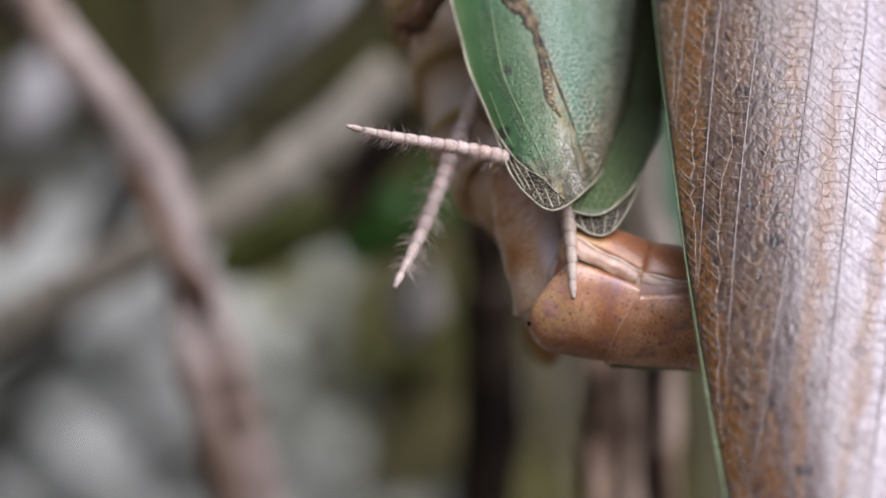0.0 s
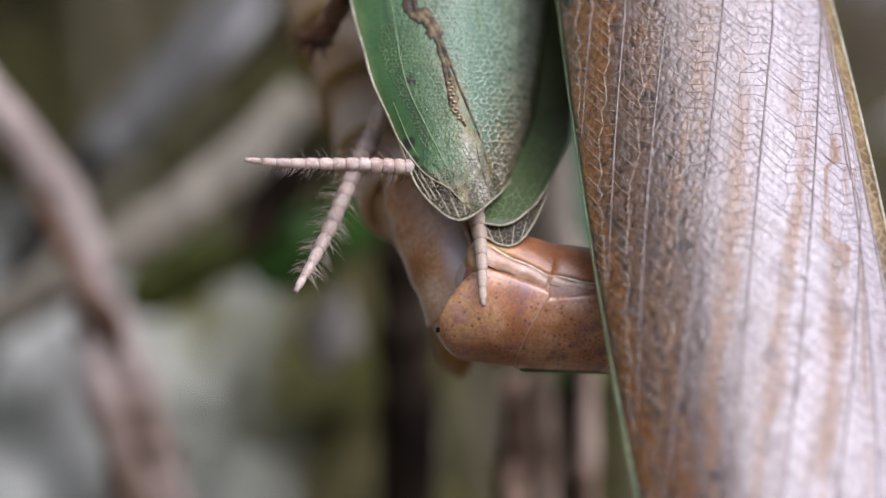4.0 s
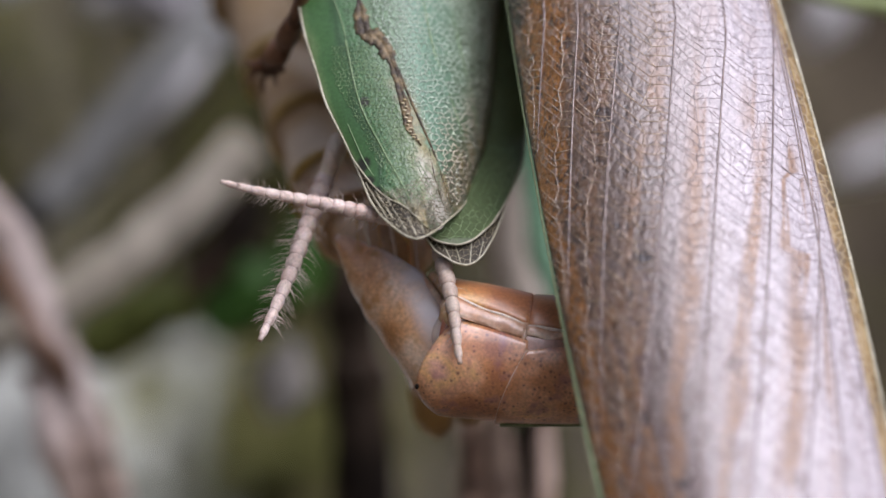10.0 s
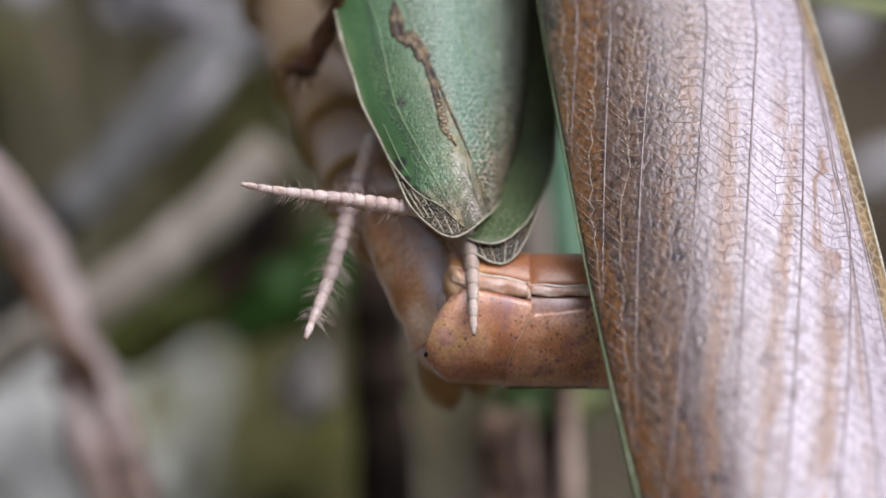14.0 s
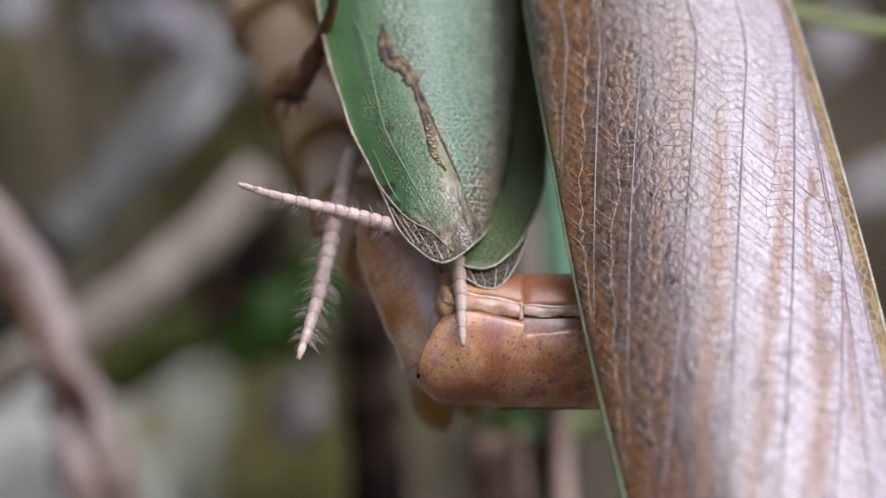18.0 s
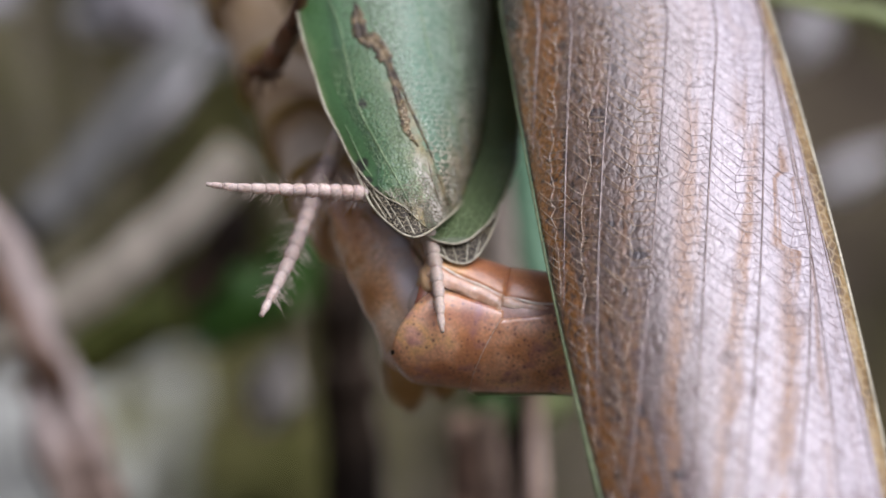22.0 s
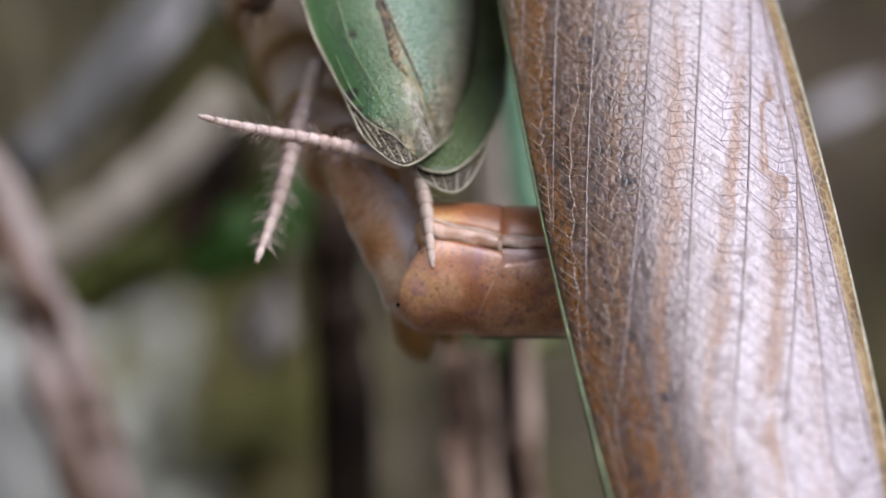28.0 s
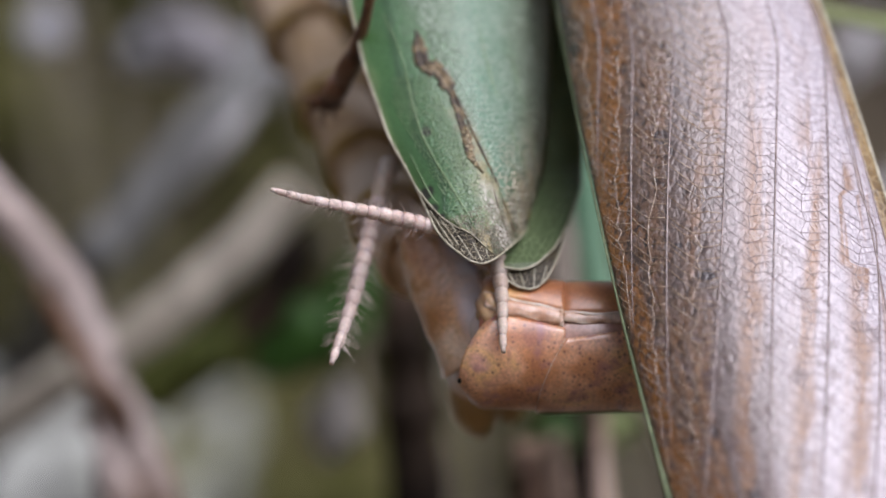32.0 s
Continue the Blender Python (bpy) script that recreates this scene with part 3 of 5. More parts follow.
def shell(fn, nu, nv, thick=0.06):
    """A curved plate of even thickness; fn(u, v) gives its outer face, u and v from 0 to 1."""
    grid = [[Vector(fn(i / nu, j / nv)) for i in range(nu + 1)] for j in range(nv + 1)]
    verts, back = [], []
    for j in range(nv + 1):
        for i in range(nu + 1):
            du = grid[j][min(i + 1, nu)] - grid[j][max(i - 1, 0)]
            dv = grid[min(j + 1, nv)][i] - grid[max(j - 1, 0)][i]
            nrm = du.cross(dv)
            nrm = nrm.normalized() if nrm.length > 1e-9 else Vector((0, -1, 0))
            verts.append(tuple(grid[j][i]))
            back.append(tuple(grid[j][i] - nrm * thick))
    k, row = len(verts), nu + 1
    faces = []
    for j in range(nv):
        for i in range(nu):
            a = j * row + i
            faces.append((a, a + 1, a + 1 + row, a + row))
            faces.append((k + a + row, k + a + 1 + row, k + a + 1, k + a))
    rim = [i for i in range(nu)] + [j * row + nu for j in range(nv)] + \
          [nv * row + i for i in range(nu, 0, -1)] + [j * row for j in range(nv, 0, -1)]
    for q, a in enumerate(rim):
        b = rim[(q + 1) % len(rim)]
        faces.append((b, a, k + a, k + b))
    return verts + back, faces


def ball(centre, size, n=14, sides=18, lump=0.0):
    verts, faces = [], []
    for i in range(n + 1):
        th = math.pi * i / n
        for k in range(sides):
            w = 2 * math.pi * k / sides
            d = Vector((math.sin(th) * math.cos(w), math.sin(th) * math.sin(w), math.cos(th)))
            q = 1 + lump * noise.noise(d * 1.7 + Vector(centre))
            verts.append(tuple(centre[c] + size[c] * d[c] * q for c in range(3)))
    for i in range(n):
        for k in range(sides):
            a, b = i * sides + k, i * sides + (k + 1) % sides
            faces.append((a, a + sides, b + sides, b))
    return verts, faces


def along(table, z):
    """Linear reading of a small table of (z, x), z falling or rising."""
    t = sorted(table)
    if z <= t[0][0]:
        return t[0][1]
    for (za, xa), (zb, xb) in zip(t, t[1:]):
        if z <= zb:
            return xa + (xb - xa) * (z - za) / (zb - za)
    (za, xa), (zb, xb) = t[-2:]
    return xb + (xb - xa) / (zb - za) * (z - zb)


def thing(name, label, category, group="", kind="", at=(0, 0, 0)):
    ob = tagged(new(name), label, category, group, kind)
    ob.empty_display_size = 0.002
    ob.location = [c * MM for c in at]
    return ob


# ---- ground ----
GROUND = -140.0
def ground_z(x, y):
    """Flat soil that climbs to a bank behind the plants; an unseen bank is added on the left to block low sky light."""
    near = abs(x) + abs(y) < 3000
    wavy = 90 * noise.noise(Vector((x, y, 700)) * 0.004) if abs(x) > 150 else 0
    q = max(0.0, min(1.0, (y - 120 + wavy) / 560))
    q = q * q * (3 - 2 * q)
    side = max(0.0, min(1.0, (-x - 190 + wavy) / 400))
    q = max(q, side * side * (3 - 2 * side))
    return GROUND + 420 * q + (7 * noise.noise(Vector((x, y, 0)) * 0.012) if near else 0)


def ground():
    n, verts, faces = 90, [], []
    steps = [math.copysign(abs(q) ** 4, q) * 60000 for q in (i / (n / 2) - 1 for i in range(n + 1))]
    for y in steps:
        for x in steps:
            verts.append((x, y + 350, ground_z(x, y + 350)))
    for j in range(n):
        for i in range(n):
            a = j * (n + 1) + i
            faces.append((a, a + 1, a + n + 2, a + n + 1))
    tagged(linked("ground", verts, faces, SOIL), "brown soil bank under dry leaves", "ground", kind="structure")


ground()


# ---- brown forewing of the large mantis ----
def left_x(z):
    q = max(-26, min(24, z))
    return 6.289 - 0.17643 * q + 0.00217 * q * q - 0.09 * (z - q)


def right_x(z):
    q = max(-26, min(24, z))
    return 19.56 - 0.19178 * q - 0.00304 * q * q - 0.25 * (z - q)


def wing_arch(s):
    return 3.0 * ((s - 0.40) / 0.60) ** 2 if s > 0.40 else 3.0 * ((0.40 - s) / 0.40) ** 2.2


LOW, HIGH = -30.0, 30.0
def wing_width(z):
    return math.sqrt(max(0.0, 1 - ((-17 - z) / 13.2) ** 2)) if z < -17 else 1.0


def brown_point(s, z, proud=0.0):
    w = wing_width(z)
    q = 0.5 + (s - 0.5) * w
    l, r = left_x(z), right_x(z)
    # the wing leans forward towards its tip; k scales it to keep its outline in the camera's view
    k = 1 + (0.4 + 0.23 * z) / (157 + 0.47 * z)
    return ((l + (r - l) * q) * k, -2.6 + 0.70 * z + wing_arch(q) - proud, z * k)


# long veins: x = a + b z + c z^2, from the lower to the upper end
VEINS = [(5.733, 0.0037, 0.0041, 3.0), (7.128, 0.0269, 0.0026, -3.0), (8.615, 0.056, 0.0037, -8.0), (10.973, 0.118, -0.0011, -14.0),
         (13.342, 0.1033, 0.0003, -20.0), (15.896, 0.102, -0.0025, -20.0), (18.205, 0.0487, -0.0072, -20.0),
         (18.204, -0.0953, -0.0043, -20.0), (18.875, -0.1715, -0.0022, -20.0)]


def vein_s(k, z):
    a, b, c, low = VEINS[k]
    q = max(-11.5, min(10.5, z))
    x = a + b * q + c * q * q
    l, r = left_x(q), right_x(q)
    s = (x - l) / (r - l)
    if k == 6 and z > 3:
        s = min(s, vein_s(7, z) - 0.01)
    return s


def vein_place(s, z):
    """Across the wing in units of the long veins: -1 at the front edge, 0 on the first vein, 8 on the last."""
    marks = [(0.0, -1.0)] + [(vein_s(k, z), float(k)) for k in range(9)] + [(1.0, 9.0)]
    run = [(-0.3, -1.6)] + [m for m in marks[1:] if m[0] > -0.3]
    if vein_s(0, z) > 0:
        run[0] = marks[0]
    run.sort()
    for (sa, wa), (sb, wb) in zip(run, run[1:]):
        if s <= sb:
            w = wa + (wb - wa) * (s - sa) / max(1e-6, sb - sa)
            return min(w, 18 * s - 0.8 + max(0.0, 2 * z))
    return 9.0


def with_places(ob, values):
    """A map of the surface (across, along) for its material."""
    layer = ob.data.uv_layers.new(name="place")
    index = [0] * len(ob.data.loops)
    ob.data.loops.foreach_get("vertex_index", index)
    flat = []
    for i in index:
        flat += values[i]
    layer.data.foreach_set("uv", flat)


def build_brown_wing(mantis):
    nu, nv = 90, 180
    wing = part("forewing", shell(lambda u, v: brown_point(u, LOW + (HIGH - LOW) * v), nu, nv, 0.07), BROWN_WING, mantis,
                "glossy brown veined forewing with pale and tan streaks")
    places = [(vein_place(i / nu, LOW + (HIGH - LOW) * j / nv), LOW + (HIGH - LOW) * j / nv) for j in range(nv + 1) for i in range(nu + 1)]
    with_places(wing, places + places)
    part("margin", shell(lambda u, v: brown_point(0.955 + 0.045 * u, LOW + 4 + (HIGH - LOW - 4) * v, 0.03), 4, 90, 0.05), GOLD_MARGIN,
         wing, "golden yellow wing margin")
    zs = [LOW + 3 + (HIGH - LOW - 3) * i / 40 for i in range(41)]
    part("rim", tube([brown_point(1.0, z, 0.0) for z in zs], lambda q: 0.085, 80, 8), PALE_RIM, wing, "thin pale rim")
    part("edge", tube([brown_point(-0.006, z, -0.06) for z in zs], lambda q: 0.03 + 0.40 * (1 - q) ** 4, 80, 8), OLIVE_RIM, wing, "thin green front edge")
    rnd = random.Random(4)
    for k, (a, b, c, low) in enumerate(VEINS):
        lo = low
        while vein_s(k, lo) < 0.012 and lo < 10:
            lo += 0.25
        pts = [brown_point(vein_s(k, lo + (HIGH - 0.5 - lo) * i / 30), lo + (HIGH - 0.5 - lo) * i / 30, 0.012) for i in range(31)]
        r = 0.048 if k in (3, 4, 5) else 0.042
        part("vein", tube(pts, lambda q: r * min(1, 0.35 + 3 * q), 70, 6), BROWN_VEIN, wing)
    nets = ([], [])

    def bit(pts, r, k):
        r *= 1.4 if k < 3 else 1.15
        nets[k > 2].append(tube(pts, lambda q: r, len(pts) - 1, 3))

    # net of cross veins between neighbouring long veins: slanting from the left vein, a crooked middle line, short level bars
    for k in range(-1, 9):
        sl = (lambda z, k=k: vein_s(k, z)) if k >= 0 else (lambda z: 0.0)
        sr = (lambda z, k=k: vein_s(k + 1, z)) if k < 8 else (lambda z: 0.99)
        z = -16.0
        mid = []
        while z < 15.5:
            a, b = max(sl(z), 0.0), max(sr(z), 0.0)
            wide = (b - a) * 12.8
            if wide < 0.25:
                z += 0.4
                continue
            m = a + (b - a) * (0.58 + rnd.uniform(-0.13, 0.13))
            mid.append((m, z))
            drop = min(1.5, 1.15 * (m - a) * 12.8) * rnd.uniform(0.8, 1.15)
            bit([brown_point(a, z + drop, 0.004), brown_point((a + m) / 2, z + drop * 0.45 + rnd.uniform(-0.05, 0.05), 0.005),
                 brown_point(m, z, 0.004)], 0.0165, k)
            bit([brown_point(m, z, 0.005), brown_point((m + b) / 2, z + rnd.uniform(-0.05, 0.12), 0.005),
                 brown_point(b, z + rnd.uniform(-0.1, 0.16), 0.003)], 0.0165, k)
            z += rnd.uniform(0.3, 0.66)
        run = []
        for q, (m, zz) in enumerate(mid):
            if run and zz - run[-1][1] > 0.8:
                if len(run) > 2:
                    bit([brown_point(p, w, 0.006) for p, w in run], 0.018, k)
                run = []
            run.append((m, zz))
        if len(run) > 2:
            bit([brown_point(p, w, 0.006) for p, w in run], 0.018, k)
    tagged(part("vein_net", merge(nets[0]), TAN_NET, wing, "fine golden net of raised cross veins"), kind="stuff")
    tagged(part("vein_net", merge(nets[1]), CROSS_VEIN, wing, "fine mauve net of raised cross veins"), kind="stuff")
    return wing


# ---- green wings ----
FORM_LEFT = [(-2, -1.9), (0.5, -1.9), (3.89, -2.5), (6.54, -3.78), (10.06, -4.88), (18, -6.4), (28, -7.4)]
FORM_RIGHT = [(-2, 3.1), (1.5, 3.15), (3.12, 3.3), (4.96, 3.69), (7.63, 4.04), (11.73, 4.3), (28, 4.3)]


def green_y(x, z, back):
    """Depth of a green wing's face: arched upper pair, flatter lower pair."""
    if back > 1.5:
        return 0.55 * z + back + 0.03 * (x + 0.5) ** 2 + 5.8 * max(0.0, min(1.0, (z - 0.4) / 5.0))
    l, r = along(FORM_LEFT, z), along(FORM_RIGHT, z)
    s = (x - l) / (r - l)
    b = 8.0 * max(0.0, (s - 0.40) / 0.60) ** 2.3 if s > 0.34 else 0.9 * ((0.34 - s) / 0.34) ** 2
    worn = 0.13 * max(0.0, min(1.0, (4.6 - z + 0.35 * x) / 3.0))
    return 0.55 * z + b + back + worn * noise.noise(Vector((x * 3.4, z * 3.0, 4)))


def leafy(left, right, low, high, back, power=2.0):
    """A wing's outer face from its two outlines (z, x); rows lie closer together towards the tip."""
    def fn(u, v):
        z = low + (high - low) * v ** power
        l, r = along(left, z), along(right, z)
        x = l + (r - l) * u
        return (x, green_y(x, z, back), z)
    return fn


TOP_LEFT = [(0.80, 1.05), (0.9, 0.8), (1.25, 0.45), (1.65, 0.05), (1.94, -0.36), (2.3, -0.95), (2.85, -1.65), (3.89, -2.43), (6.54, -3.75), (10.06, -4.85),
            (18, -6.4), (28, -7.4)]
TOP_RIGHT = [(0.80, 1.05), (0.88, 1.28), (1.3, 1.9), (1.82, 2.45), (2.4, 2.82), (3.12, 3.12), (4.96, 3.67), (7.63, 4.02), (11.73, 4.29), (28, 4.3)]
UNDER_LEFT = [(0.37, 0.35), (0.45, 0.0), (0.62, -0.3), (0.91, -0.65), (1.4, -1.22), (2.07, -1.68), (3.89, -2.46), (6.54, -3.78),
              (10.06, -4.88), (18, -6.4), (28, -7.4)]
UNDER_RIGHT = [(0.37, 0.35), (0.42, 0.65), (0.58, 1.0), (0.91, 1.45), (1.82, 2.5), (3.12, 3.14), (4.96, 3.69), (7.63, 4.04),
               (11.73, 4.3), (28, 4.3)]
SECOND_LEFT = [(0.1, 2.23), (0.14, 1.85), (0.24, 1.4), (0.49, 0.94), (2.08, 0.3), (8, -0.5), (28, -2.5)]
SECOND_RIGHT = [(0.1, 2.23), (0.16, 2.6), (0.38, 3.05), (1.15, 3.93), (2.38, 4.7), (4.05, 5.42), (6, 5.7), (12, 5.6), (28, 5.2)]
HIND_LEFT = [(-0.82, 2.63), (-0.78, 2.3), (-0.66, 2.0), (-0.49, 1.73), (-0.16, 1.2), (0.42, 0.82), (4.14, 0.1), (14, -1)]
HIND_RIGHT = [(-0.82, 2.63), (-0.78, 2.85), (-0.66, 3.08), (-0.35, 3.42), (0.44, 3.9), (1.48, 4.36), (4.14, 5.0), (14, 5.0)]


def outline(left, right, back, low, high, proud=0.0):
    zs = [low + (high - low) * (i / 28) ** 2 for i in range(29)]
    a = [(along(left, z), green_y(along(left, z), z, back) - proud, z) for z in reversed(zs)]
    b = [(along(right, z), green_y(along(right, z), z, back) - proud, z) for z in zs[1:]]
    return a, b


def net(face, inside, x0, x1, z0, z1, a, h, r, seed, proud):
    """Uneven honeycomb of thin raised veins on a wing's face."""
    rnd = random.Random(seed)
    nx, nz = int((x1 - x0) / (a / 2)), int((z1 - z0) / h)
    grid = [[(x0 + m * a / 2 + rnd.uniform(-0.3, 0.3) * a, z0 + k * h + h * (0.17 * (-1) ** (m + k) + rnd.uniform(-0.36, 0.36))) for m in range(nx)] for k in range(nz)]
    shapes = []
    for k in range(nz):
        for m in range(nx):
            ends = [grid[k][m + 1]] if m + 1 < nx else []
            if k + 1 < nz and (m + k) % 2 == 0:
                ends.append(grid[k + 1][m])
            for x, z in ends:
                u, w = grid[k][m]
                if inside(u, w) and inside(x, z) and rnd.random() < 0.88:
                    q = r * rnd.uniform(0.7, 1.3)
                    shapes.append(tube([face(u, w, proud), face((u + x) / 2, (w + z) / 2, proud), face(x, z, proud)], lambda t: q, 2, 3))
    return merge(shapes)


def build_green_wings(mantis):
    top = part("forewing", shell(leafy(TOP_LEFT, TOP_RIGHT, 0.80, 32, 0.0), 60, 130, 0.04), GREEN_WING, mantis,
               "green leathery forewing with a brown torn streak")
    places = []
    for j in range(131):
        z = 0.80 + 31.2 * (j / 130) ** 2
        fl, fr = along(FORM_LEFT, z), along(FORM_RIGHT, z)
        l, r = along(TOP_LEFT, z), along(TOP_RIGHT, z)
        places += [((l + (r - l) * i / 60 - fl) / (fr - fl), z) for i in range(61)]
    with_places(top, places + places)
    under = part("hindwing", shell(leafy(UNDER_LEFT, UNDER_RIGHT, 0.37, 28, 0.07), 34, 70, 0.05), WING_TIP, mantis,
                 "brownish netted wing tip under the green forewing")
    second = part("forewing", shell(leafy(SECOND_LEFT, SECOND_RIGHT, 0.1, 32, 2.9), 30, 75, 0.06), GREEN_SHADED, mantis,
                  "green forewing tucked under the other, shade in its colour")
    hind = part("hindwing", shell(leafy(HIND_LEFT, HIND_RIGHT, -0.82, 14, 3.2), 30, 50, 0.05), WING_TIP, mantis,
                "dark netted wing tip with a pale rim")
    for wing, l, r, back, low, high in ((under, UNDER_LEFT, UNDER_RIGHT, 0.05, 0.37, 27), (second, SECOND_LEFT, SECOND_RIGHT, 2.9, 0.1, 31),
                                        (hind, HIND_LEFT, HIND_RIGHT, 3.2, -0.82, 13)):
        a, b = outline(l, r, back, low, high)
        if wing is under:
            b = [q for q in b if q[2] < 2.6]
        part("rim", tube(a + b, lambda q: 0.055, 110, 6), PALE_RIM, wing, "thin pale rim")
    # pale front edge of the upper wing
    a = [(along(TOP_LEFT, z), green_y(along(TOP_LEFT, z), z, 0.0) - 0.02, z) for z in (2.9, 3.9, 5, 6.54, 8, 10, 13, 18, 25, 31)]
    part("front_edge", tube(a, lambda q: 0.035 + 0.025 * min(1, 3 * q), 50, 6), PALE_RIM, top, "whitish front edge")
    inner = [(-2.43, 3.89), (-2.0, 3.3), (-1.4, 2.6), (-0.8, 2.15), (-0.36, 1.94), (0.05, 1.66), (0.45, 1.27), (0.85, 0.9)]
    part("lower_edge", tube([(x, green_y(x, z, -0.02), z) for x, z in inner], lambda q: 0.05 * (1 - 0.75 * q), 36, 6), PALE_RIM, top)

    def face(x, z, proud=0.0):
        return (x, green_y(x, z, 0.0) - proud, z)

    for pts, mat, r in (([(-2.9, 9.5), (-2.19, 6.54), (-1.14, 4.42), (-0.3, 2.9), (0.15, 2.0)], GREEN_RIM, 0.045),
                        ([(-2.75, 5.6), (-1.9, 3.75), (-0.9, 2.4)], GREEN_RIM, 0.03),
                        ([(-0.75, 8.9), (-0.25, 7.6), (0.42, 6.0), (1.05, 4.55), (1.55, 3.1), (1.95, 1.9)], SCAR, 0.065),
                        ([(0.95, 4.5), (1.2, 3.2), (1.5, 2.2), (1.7, 1.6)], SCAR, 0.03),
                        ([(0.5, 12.5), (1.22, 8.98), (2.25, 6.02), (2.75, 4.2), (3.0, 3.2)], GREEN_RIM, 0.04),
                        ([(1.8, 12.0), (2.6, 8.5), (3.2, 5.6), (3.3, 4.2)], GREEN_RIM, 0.035),
                        ([(-3.9, 12.5), (-3.1, 10.5), (-2.2, 12.0)][:2] + [(-2.6, 8.3)], GREEN_RIM, 0.03)):
        part("vein", tube([face(x, z, 0.012) for x, z in pts], lambda q: r * (0.4 + 0.6 * math.sin(math.pi * min(0.9, q + 0.1))), 40, 6), mat, top)
    within = lambda x, z, l, r, e: along(l, z) + e < x < along(r, z) - e
    tagged(part("vein_net", net(face, lambda x, z: z > 1.0 and within(x, z, TOP_LEFT, TOP_RIGHT, 0.08) and x > 2.95 - 0.43 * z,
                                -5, 4.4, 0.9, 15.5, 0.29, 0.25, 0.033, 5, 0.018), WING_NET, top, "fine pale net of veins"), kind="stuff")
    tagged(part("vein_net", net(face, lambda x, z: 2.0 < z < 9.5 and within(x, z, TOP_LEFT, TOP_RIGHT, 0.1) and x < 2.3 - 0.43 * z and z > 3.6 - 1.9 * (x + 1.3),
                                -3.5, 1.6, 2.0, 9.5, 0.21, 0.18, 0.017, 25, 0.010), GREEN_RIM, top, "fine green net of veins"), kind="stuff")
    tagged(part("tip_net", net(face, lambda x, z: z > 0.95 and within(x, z, TOP_LEFT, TOP_RIGHT, 0.05) and z - 0.42 * x < 2.9, -2, 3.4, 0.9, 4.6, 0.2, 0.17, 0.021, 15, 0.012), SILVER_NET, top,
                "silvery embossed net"), kind="stuff")
    deep = lambda x, z, p: (x, green_y(x, z, 2.9) - p, z)
    tagged(part("vein_net", net(deep, lambda x, z: z > 0.2 and within(x, z, SECOND_LEFT, SECOND_RIGHT, 0.08), 0.9, 5.7, 0.15, 5.0, 0.36, 0.3, 0.016, 8, 0.008), GREEN_RIM,
                second, "faint net of veins"), kind="stuff")
    low = lambda x, z, p: (x, green_y(x, z, 0.07) - p, z)
    tagged(part("vein_net", net(low, lambda x, z: z > 0.45 and within(x, z, UNDER_LEFT, UNDER_RIGHT, 0.05), -2.4, 3.0, 0.4, 3.6, 0.2, 0.18, 0.015, 6, 0.010),
                TIP_NET, under, "pale net of veins"), kind="stuff")
    rear = lambda x, z, p: (x, green_y(x, z, 3.2) - p, z)
    tagged(part("vein_net", net(rear, lambda x, z: z > -0.76 and within(x, z, HIND_LEFT, HIND_RIGHT, 0.05), 0.8, 4.8, -0.8, 2.0, 0.25, 0.21, 0.014, 7, 0.009),
                TIP_NET, hind, "pale net of veins"), kind="stuff")
    # veins of the netted tip
    for x0, z0, x1, z1 in ((-1.9, 2.9, -0.9, 1.25), (-1.5, 2.6, -0.4, 0.85), (-1.0, 2.3, 0.0, 0.62), (-0.3, 2.0, 0.4, 0.5), (0.4, 1.9, 0.7, 0.6),
                           (1.1, 1.9, 1.05, 0.75)):
        pts = []
        for q in (0, 0.5, 1):
            x, z = x0 + (x1 - x0) * q, z0 + (z1 - z0) * q
            pts.append((x, green_y(x, z, 0.06), z))
        part("vein", tube(pts, lambda q: 0.035, 12, 5), PALE_RIM, under)
    for x0, z0, x1, z1 in ((1.5, 0.3, 1.95, -0.6), (2.1, 0.2, 2.4, -0.8), (2.9, 0.4, 2.8, -0.8), (3.6, 0.9, 3.2, -0.55)):
        pts = []
        for q in (0, 0.5, 1):
            x, z = x0 + (x1 - x0) * q, z0 + (z1 - z0) * q
            pts.append((x, green_y(x, z, 3.18), z))
        part("vein", tube(pts, lambda q: 0.03, 12, 5), PALE_RIM, hind)
    # torn brown streak with a row of pale beads
    rnd = random.Random(9)
    line = [(-2.35, 11.6), (-2.22, 11.0), (-2.12, 10.3), (-1.95, 9.75), (-1.45, 9.62), (-1.12, 9.3), (-0.85, 8.7), (-0.56, 7.95), (-0.3, 7.1), (-0.1, 6.2), (0.12, 5.3),
            (0.6, 4.6)]
    path = [Vector((x, 0, z)) for x, z in line]
    sm = spline(path, 60)

    def band(u, v):
        i = v * 60
        k = min(int(i), 59)
        c = sm[k] + (sm[k + 1] - sm[k]) * (i - k)
        d = (sm[k + 1] - sm[k]).normalized()
        side = 5.0 if u < 0.5 else 9.0
        w = 0.35 + 0.2 * noise.noise(Vector((v * 13, side, 3))) + 0.10 * noise.noise(Vector((v * 45, side, 1)))
        w = max(0.05, w) * min(1.0, 0.1 + v * 7) * (1.0 if v < 0.55 else 0.6 if v < 0.85 else max(0.15, (1 - v) * 5))
        q = (u - 0.5) * 2
        x, z = c.x + d.z * q * w, c.z - d.x * q * w
        return face(x, z, 0.01 + 0.05 * abs(q) * (1 - abs(q)) * 4 + 0.05 * noise.noise(Vector((v * 70, u * 6, 0))))

    scar = part("scar", shell(band, 10, 200, 0.02), SCAR, top, "dark brown torn streak")
